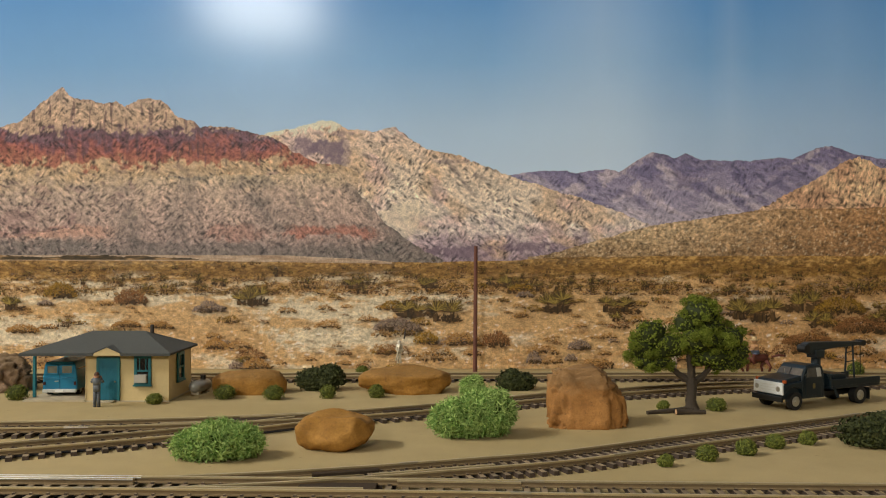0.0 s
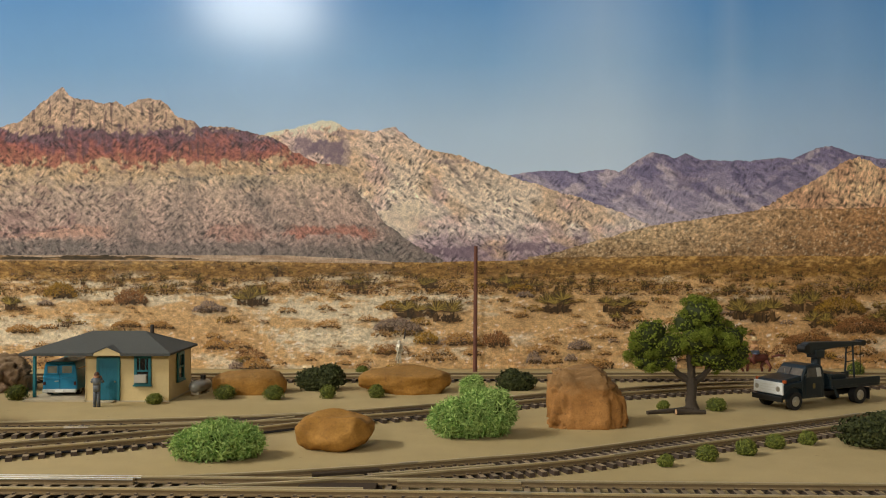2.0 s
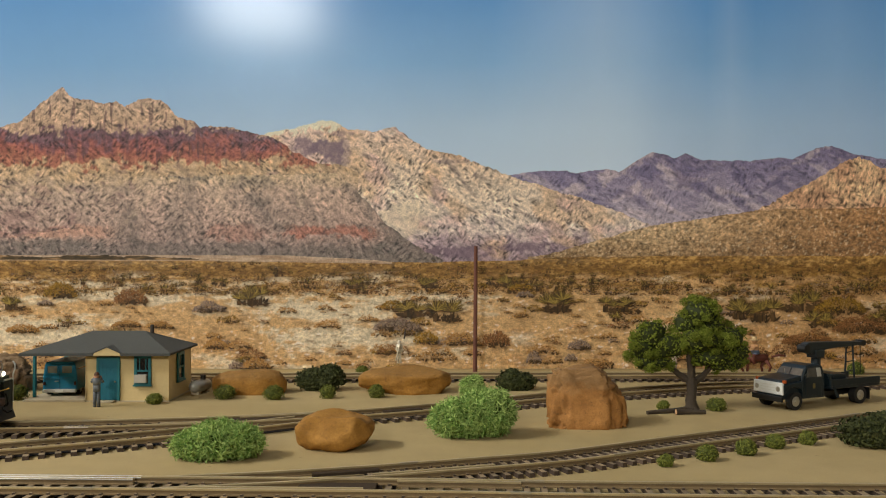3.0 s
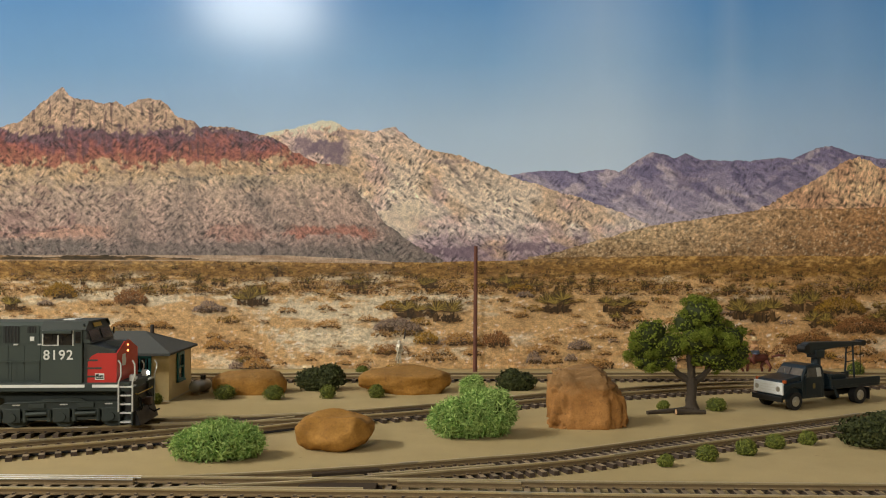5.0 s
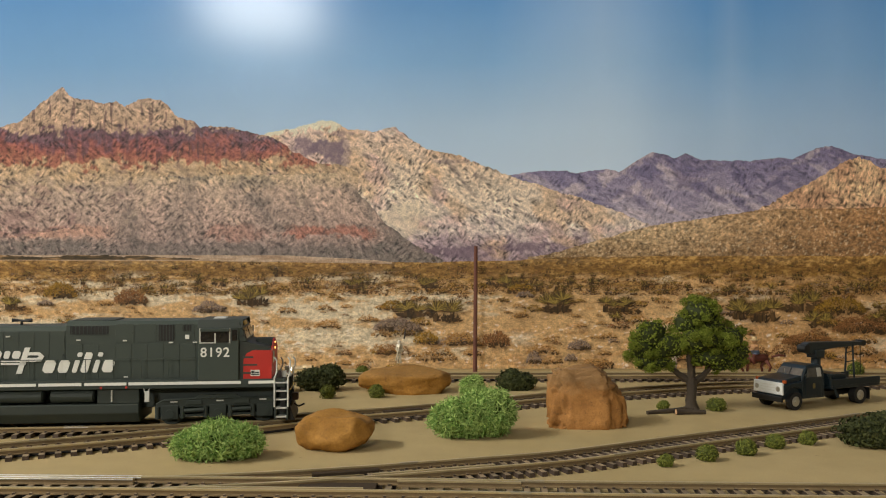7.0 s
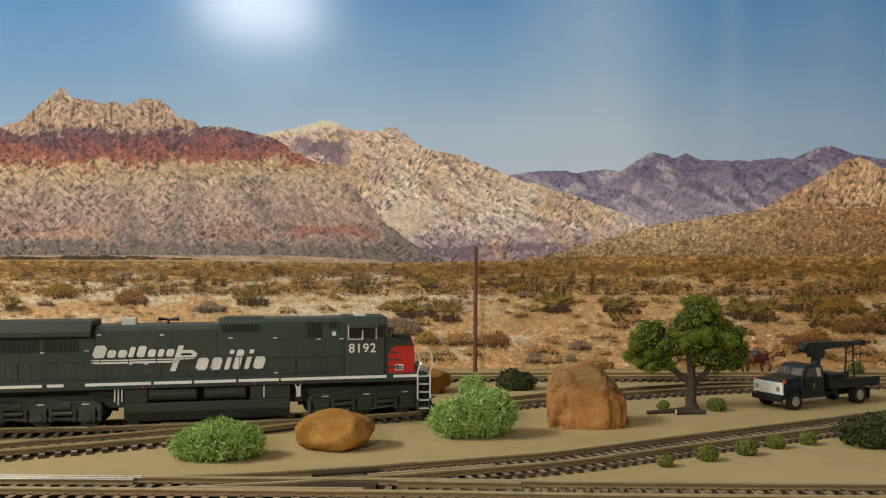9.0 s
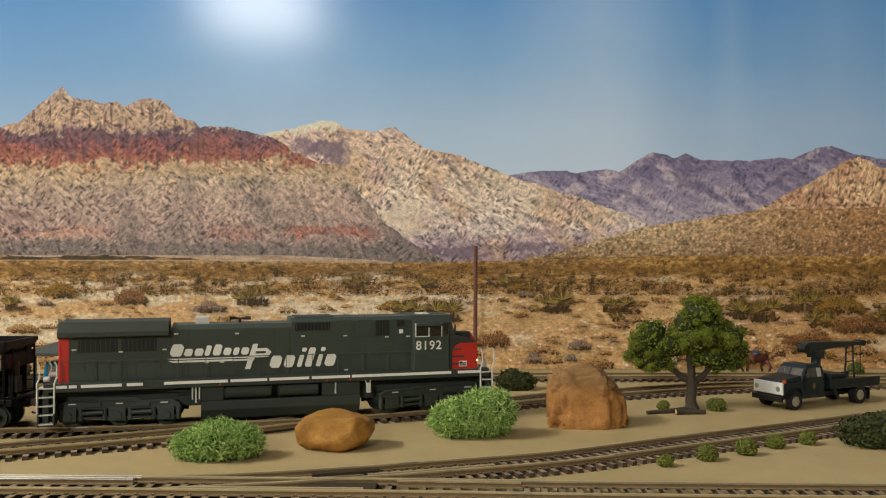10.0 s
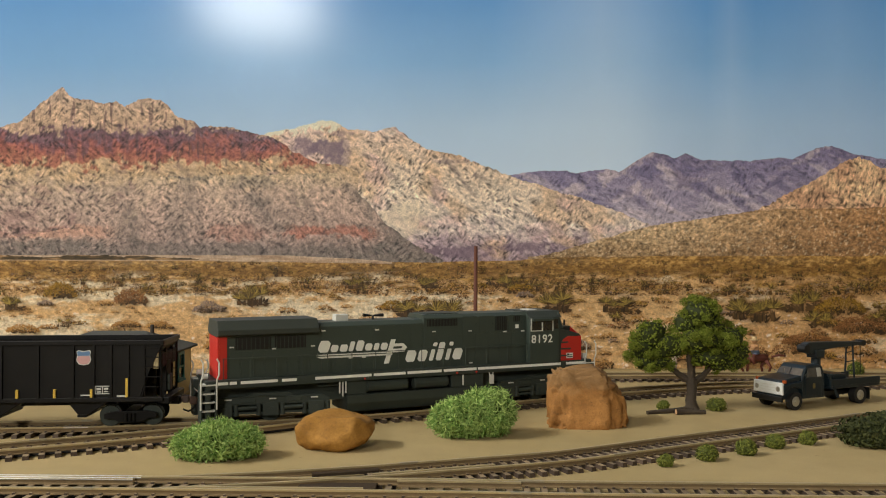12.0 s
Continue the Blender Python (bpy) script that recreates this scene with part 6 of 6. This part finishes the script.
def figurine(label, x, y, z, h, turn, colour, pose_arms="down", pick=False):
    """A plain painted figurine in one mesh."""
    bm = bmesh.new()
    k = h / 20.0
    for s in (-1, 1):
        rod(bm, (0.3 * s, 1.15 * s * k, 0), (0, 0.95 * s * k, 9.4 * k), 0.95 * k, 8, 1.15 * k)
        rod(bm, (-0.6 * k, 1.15 * s * k, 0.35 * k), (1.5 * k, 1.25 * s * k, 0.35 * k), 0.6 * k, 6)
        if pose_arms == "down":
            wire(bm, [(0, 2.3 * s * k, 15.6 * k), (0.2, 3.0 * s * k, 12.2 * k), (1.6 * k, 2.2 * s * k, 10.4 * k)], 0.75 * k, 7)
        else:
            wire(bm, [(0, 2.3 * s * k, 15.6 * k), (1.4 * k, 3.2 * s * k, 14.0 * k), (1.6 * k, 1.2 * s * k, 17.4 * k)], 0.75 * k, 7)
    rod(bm, (0, 0, 9.0 * k), (0, 0, 12.6 * k), 2.0 * k, 10, 2.1 * k)
    rod(bm, (0, 0, 12.6 * k), (0, 0, 16.4 * k), 2.1 * k, 10, 2.3 * k)
    rod(bm, (0, 0, 16.4 * k), (0, 0, 17.0 * k), 1.6 * k, 8, 0.8 * k)
    a = len(bm.verts)
    res = bmesh.ops.create_uvsphere(bm, u_segments=10, v_segments=8, radius=1.55 * k)
    for v in res["verts"]:
        v.co.z = v.co.z * 1.15 + 18.3 * k
    if pick:
        rod(bm, (1.5, -3.4, 2), (2.0, -0.5, 13), 0.45, 6)
        rod(bm, (1.4, 3.0, 15), (1.8, 4.0, 23.4), 0.55, 6)
    kn = Nodes("painted_figurine")
    zz = kn.split(kn.coords(which="Generated"))[2]
    c = kn.ramp(zz, colour, "CONSTANT")
    kn.done(kn.gain(c, kn.math("ADD", kn.noise(kn.coords(), 500, 3), 0.5)), 0.6, 0, 0.3)
    ob = part("figurine", bm, kn.m, smooth=True)
    ob.matrix_basis = mpose(x, y, z, 0, 0, turn)
    return tagged(ob, label=label, category="figurine", group="figurines")


figurine("small painted figurine in grey standing before the house", -212.5, 521, 0, 21.4, 100, [(0.0, C(88, 92, 96)), (0.44, C(104, 108, 110)), (0.83, C(188, 140, 110)), (0.9, C(84, 54, 36))], "up")
figurine("tiny pale painted figurine standing on a boulder", -30, 580, 19.6, 15.5, -60, [(0.0, C(206, 196, 172)), (0.5, C(220, 212, 194)), (0.7, C(60, 52, 46))], "down", pick=True)
figurine("pale figurine half hidden behind the tree", 181, 664, 0, 20, -90, [(0.0, C(150, 130, 110)), (0.5, C(204, 186, 164)), (0.85, C(214, 170, 140))], "up")


def horse():
    """A plain toy horse and rider in one mesh."""
    bm = bmesh.new()
    rod(bm, (-6, 0, 9.8), (6, 0, 10.0), 2.5, 10, 2.4)
    rod(bm, (5.2, 0, 10.5), (9.4, 0, 14.6), 2.1, 8, 1.4)
    rod(bm, (8.8, 0, 14.8), (12.2, 0, 12.8), 1.4, 8, 0.9)
    for x, d, s in ((5, 3.4, 1), (4.4, -1.2, -1), (-5, -3.4, 1), (-4.6, 2.0, -1)):
        wire(bm, [(x, s * 1.4, 8.8), (x + d * 0.7, s * 1.5, 4.6), (x + d * 0.3, s * 1.5, 0.1)], 0.8, 6, [1.2, 0.7, 0.6])
    wire(bm, [(-8.2, 0, 10.6), (-11.6, 0, 11.8), (-15, 0, 11.4)], 0.7, 6)
    rod(bm, (0, 0, 12), (0.4, 0, 18), 2.2, 8, 2.0)
    for s in (-1, 1):
        wire(bm, [(0, s * 2.0, 12.4), (2.2, s * 3.6, 10.4), (1.0, s * 3.8, 6.6)], 1.1, 7)
        wire(bm, [(0.4, s * 2.2, 17), (2.4, s * 2.8, 14.6), (4.4, s * 1.0, 14.8)], 0.7, 6)
    res = bmesh.ops.create_uvsphere(bm, u_segments=10, v_segments=8, radius=1.6)
    for v in res["verts"]:
        v.co += Vector((0.5, 0, 20))
    rod(bm, (0.5, 0, 20.6), (0.5, 0, 21.0), 2.6, 12)
    rod(bm, (0.5, 0, 21.0), (0.5, 0, 22.8), 1.5, 10, 1.2)
    bmesh.ops.scale(bm, vec=(1.5, 1.3, 1.3), verts=bm.verts)
    kn = Nodes("painted_horse")
    zz = kn.split(kn.coords(which="Generated"))[2]
    c = kn.ramp(zz, [(0.0, C(96, 52, 40)), (0.54, C(104, 118, 138)), (0.64, C(178, 136, 96)), (0.9, C(196, 172, 130))], "CONSTANT")
    kn.done(kn.gain(c, kn.math("ADD", kn.noise(kn.coords(), 500, 3), 0.5)), 0.6, 0, 0.3)
    ob = part("figurine", bm, kn.m, smooth=True)
    ob.matrix_basis = mpose(246, 668, 0, 0, 0, 172)
    tagged(ob, label="small reddish brown toy horse with a rider", category="figurine", group="figurines")


horse()

# ---- plants ----
LICHEN = foliage("light_green_lichen", C(88, 128, 54), C(184, 206, 122))
DARK_LEAF = foliage("dark_green_clump", C(38, 44, 22), C(74, 78, 42))
OLIVE_LEAF = foliage("olive_green_tuft", C(78, 88, 32), C(124, 128, 56))
TREE_LEAF = foliage("tree_green_foam", C(86, 98, 34), C(126, 134, 54), 0.05)
# darkened leaf green for plant cores, shade put into the colour
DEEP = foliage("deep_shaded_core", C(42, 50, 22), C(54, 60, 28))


# Dark lumps inside a plant; their colour stands for the shade between leaves.
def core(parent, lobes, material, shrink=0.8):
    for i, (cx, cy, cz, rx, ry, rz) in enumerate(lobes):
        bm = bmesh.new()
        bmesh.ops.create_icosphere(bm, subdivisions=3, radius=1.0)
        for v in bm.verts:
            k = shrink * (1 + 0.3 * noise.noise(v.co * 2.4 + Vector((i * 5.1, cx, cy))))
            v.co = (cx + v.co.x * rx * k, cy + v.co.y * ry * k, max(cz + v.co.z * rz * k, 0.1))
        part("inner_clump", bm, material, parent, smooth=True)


def shell_point(r, lobes, lo=0.72, hi=1.05):
    cx, cy, cz, rx, ry, rz = r.choices(lobes, [q[3] * q[4] + q[3] * q[5] for q in lobes])[0]
    d = Vector((r.gauss(0, 1), r.gauss(0, 1), r.gauss(0, 1))).normalized()
    k = r.uniform(lo, hi) * (1 + 0.22 * noise.noise(d * 2.2 + Vector((cx, cy, cz))))
    return Vector((cx + d.x * rx * k, cy + d.y * ry * k, max(cz + d.z * rz * k, 0.2))), d


def strands(name, lobes, material, parent, count, size, seed, width=0.5):
    """Short curled strands, as of lichen."""
    r = random.Random(seed)
    verts, faces = [], []
    for _ in range(count):
        p, d = shell_point(r, lobes)
        way = (d * 0.25 + Vector((r.gauss(0, 1), r.gauss(0, 1), r.gauss(0, 0.9))) * 0.7).normalized()
        bend = Vector((r.gauss(0, 1), r.gauss(0, 1), r.gauss(0, 1))) * 0.95
        side = way.cross(bend).normalized() if way.cross(bend).length > 1e-4 else Vector((1, 0, 0))
        w = width * r.uniform(0.7, 1.3)
        i0 = len(verts)
        q = p - way * size * 0.5
        for j in range(6):
            f = w * (1.0, 1.0, 1.0, 0.9, 0.7, 0.3)[j]
            up = side.cross(way).normalized()
            verts += [q - side * f, q + side * f, q + up * f]
            q = q + way * size / 5 * r.uniform(0.8, 1.2)
            way = (way + bend * 0.62).normalized()
        for j in range(5):
            a = i0 + j * 3
            for m in range(3):
                n = (m + 1) % 3
                faces.append((a + m, a + n, a + 3 + n, a + 3 + m))
    verts = [(v[0], v[1], max(v[2], 0.05)) for v in verts]
    return fast(name, verts, faces, material, parent, kind="stuff")


def leaves(name, lobes, material, parent, count, size, seed, lo=0.7, hi=1.06):
    """Many small folded leaves."""
    r = random.Random(seed)
    verts, faces = [], []
    for _ in range(count):
        p, d = shell_point(r, lobes, lo, hi)
        n = (d + Vector((r.gauss(0, 1), r.gauss(0, 1), r.gauss(0, 1))) * 0.55).normalized()
        a = n.orthogonal().normalized()
        a = (Matrix.Rotation(r.uniform(0, 6.28), 3, n) @ a) * size * r.uniform(0.6, 1.3)
        b = n.cross(a) * 0.62
        i0 = len(verts)
        verts += [p - a, p - b * 0.8 + n * size * 0.2, p + a, p + b * 0.8 + n * size * 0.2, p + n * size * 0.55]
        faces += [(i0, i0 + 1, i0 + 4), (i0 + 1, i0 + 2, i0 + 4), (i0 + 2, i0 + 3, i0 + 4), (i0 + 3, i0, i0 + 4)]
    verts = [(v[0], v[1], max(v[2], 0.05)) for v in verts]
    return fast(name, verts, faces, material, parent, kind="stuff")


def lichen_bush(label, x, y, lobes, count, seed):
    ob = thing("bush", label, "bush", x, y, 0, 0, "bushes")
    # core in a darker lichen green, painted as the shade among the strands
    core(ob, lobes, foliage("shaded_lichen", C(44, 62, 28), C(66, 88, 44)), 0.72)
    strands("lichen", lobes, LICHEN, ob, int(count * 2.6), 4.2, seed, 0.23)


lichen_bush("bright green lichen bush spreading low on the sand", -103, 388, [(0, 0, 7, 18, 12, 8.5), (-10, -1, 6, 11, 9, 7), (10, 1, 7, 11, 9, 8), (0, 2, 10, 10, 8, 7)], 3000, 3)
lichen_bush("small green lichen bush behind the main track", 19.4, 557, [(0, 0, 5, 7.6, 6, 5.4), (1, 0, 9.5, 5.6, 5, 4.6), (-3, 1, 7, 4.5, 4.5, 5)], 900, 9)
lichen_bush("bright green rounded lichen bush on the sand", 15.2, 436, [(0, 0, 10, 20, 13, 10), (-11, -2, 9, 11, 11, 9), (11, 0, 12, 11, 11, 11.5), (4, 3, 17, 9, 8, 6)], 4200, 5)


def leafy_bush(label, x, y, lobes, material, count, size, seed, group="bushes"):
    ob = thing("bush", label, "bush", x, y, 0, 0, group)
    # cores in darker greens imitate shade inside the bush
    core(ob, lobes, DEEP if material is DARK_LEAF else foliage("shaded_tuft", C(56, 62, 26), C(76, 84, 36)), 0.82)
    leaves("foliage", lobes, material, ob, count, size, seed)
    return ob


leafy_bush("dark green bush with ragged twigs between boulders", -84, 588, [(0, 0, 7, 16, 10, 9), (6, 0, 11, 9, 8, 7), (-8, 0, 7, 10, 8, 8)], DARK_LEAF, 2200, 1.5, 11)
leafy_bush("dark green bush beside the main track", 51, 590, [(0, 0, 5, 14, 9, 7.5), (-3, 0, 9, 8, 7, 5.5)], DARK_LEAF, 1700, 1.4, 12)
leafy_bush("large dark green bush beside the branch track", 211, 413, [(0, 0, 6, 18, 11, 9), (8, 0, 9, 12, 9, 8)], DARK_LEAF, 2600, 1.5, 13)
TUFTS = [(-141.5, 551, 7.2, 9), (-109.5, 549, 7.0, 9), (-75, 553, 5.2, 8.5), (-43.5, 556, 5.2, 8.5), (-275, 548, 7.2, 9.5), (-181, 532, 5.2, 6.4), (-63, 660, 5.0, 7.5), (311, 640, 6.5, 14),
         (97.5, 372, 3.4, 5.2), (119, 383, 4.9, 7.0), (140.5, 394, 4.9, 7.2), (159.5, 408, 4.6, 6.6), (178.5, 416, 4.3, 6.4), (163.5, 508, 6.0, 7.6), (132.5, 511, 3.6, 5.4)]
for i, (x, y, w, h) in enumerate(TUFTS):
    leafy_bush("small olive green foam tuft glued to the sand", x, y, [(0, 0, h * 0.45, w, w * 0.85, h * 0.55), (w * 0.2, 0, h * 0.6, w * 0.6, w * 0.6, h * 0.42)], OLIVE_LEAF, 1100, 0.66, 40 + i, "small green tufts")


def tree():
    ob = thing("tree", "model tree with forked brown trunk and clumped dark green crown", "tree", 149.5, 511)
    bm = bmesh.new()
    wire(bm, [(0.6, 0, 0), (0.2, 0, 2), (-0.4, 0, 6), (0.3, 0, 12), (0, 0, 19)], 4, 14, [4.4, 3.6, 3.2, 3.0, 3.2])
    for a in range(5):
        w = a * 1.26
        rod(bm, (math.cos(w) * 4.4, math.sin(w) * 4.4, 0), (math.cos(w) * 1.5, math.sin(w) * 1.5, 3.4), 0.7, 6, 1.3)
    part("trunk", bm, BARK, ob, "grey-brown forked trunk")
    for pts in ([(0, 0, 17), (-7, 1, 21), (-14, 0, 27), (-24, 2, 34)], [(0, 0, 17), (-1, -2, 24), (-2, 0, 34), (4, 0, 52)], [(0, 0, 16), (7, 1, 20), (12, -1, 27), (24, 0, 36)], [(0, 0, 18), (2, 5, 24), (4, 7, 36)]):
        bm = bmesh.new()
        wire(bm, pts, 2.0, 9, [2.6, 1.9, 1.4, 0.7][:len(pts)])
        part("limb", bm, BARK, ob)
    lobes = [(6, 0, 59, 13, 11, 10), (12, 1, 50, 10, 9, 8), (-2, 2, 52, 9, 9, 8), (-24, 0, 45, 12, 10, 9.5), (-30, 0, 37, 9, 9, 8), (-14, -2, 39, 11, 10, 9), (-20, 1, 29, 10, 8, 5.5), (4, -3, 42, 14, 11, 9), (20, 0, 42, 14, 11, 10), (28, 0, 35, 8, 8, 7), (12, -2, 32, 14, 10, 6.5), (16, 0, 27, 8, 7, 4), (-27, 0, 29, 8, 8, 6), (25, 0, 28, 8, 7, 5)]
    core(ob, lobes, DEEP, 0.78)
    r = random.Random(5)
    knots = []
    for _ in range(120):
        p, d = shell_point(r, lobes, 0.8, 1.12)
        q = r.uniform(2.0, 4.2)
        knots.append((p.x, p.y, p.z, q, q, q * 0.8))
    leaves("foliage", lobes, TREE_LEAF, ob, 4000, 1.1, 77, 0.7, 1.0)
    leaves("foliage_clump", knots, TREE_LEAF, ob, 22000, 0.7, 78, 0.5, 1.1)


tree()


# ---- what moves ----
SPEED = 37.8  # millimetres a second
START = MAIN.s_at_x(-420) + 295.0 - SPEED * 9.0


def ride(s, base):
    """Pose of a car whose two trucks stand on the main track, base millimetres apart."""
    a, b = MAIN.at(s - base / 2), MAIN.at(s + base / 2)
    m = (a + b) / 2
    return m, math.atan2(b[1] - a[1], b[0] - a[0])


def motions():
    times = [i * 0.25 for i in range(49)]
    for car, base, gap, trucks in TRAIN:
        rows = []
        for t in times:
            m, a = ride(START + SPEED * t - gap, base)
            rows.append((t, mpose(m[0], m[1], TOP, 0, 0, math.degrees(a))))
        walk(car, rows)
        for truck, off, height, wheels in trucks:
            rows = []
            for t in times:
                s = START + SPEED * t - gap
                _, a = ride(s, base)
                rows.append((t, mpose(off, 0, height, 0, 0, math.degrees(MAIN.turn(s + off) - a))))
            walk(truck, rows)
            for wheel, x, r in wheels:
                walk(wheel, [(t, mpose(x, 0, r - height, 0, math.degrees(SPEED * t / r), 0)) for t in [i * 0.125 for i in range(97)]])


motions()
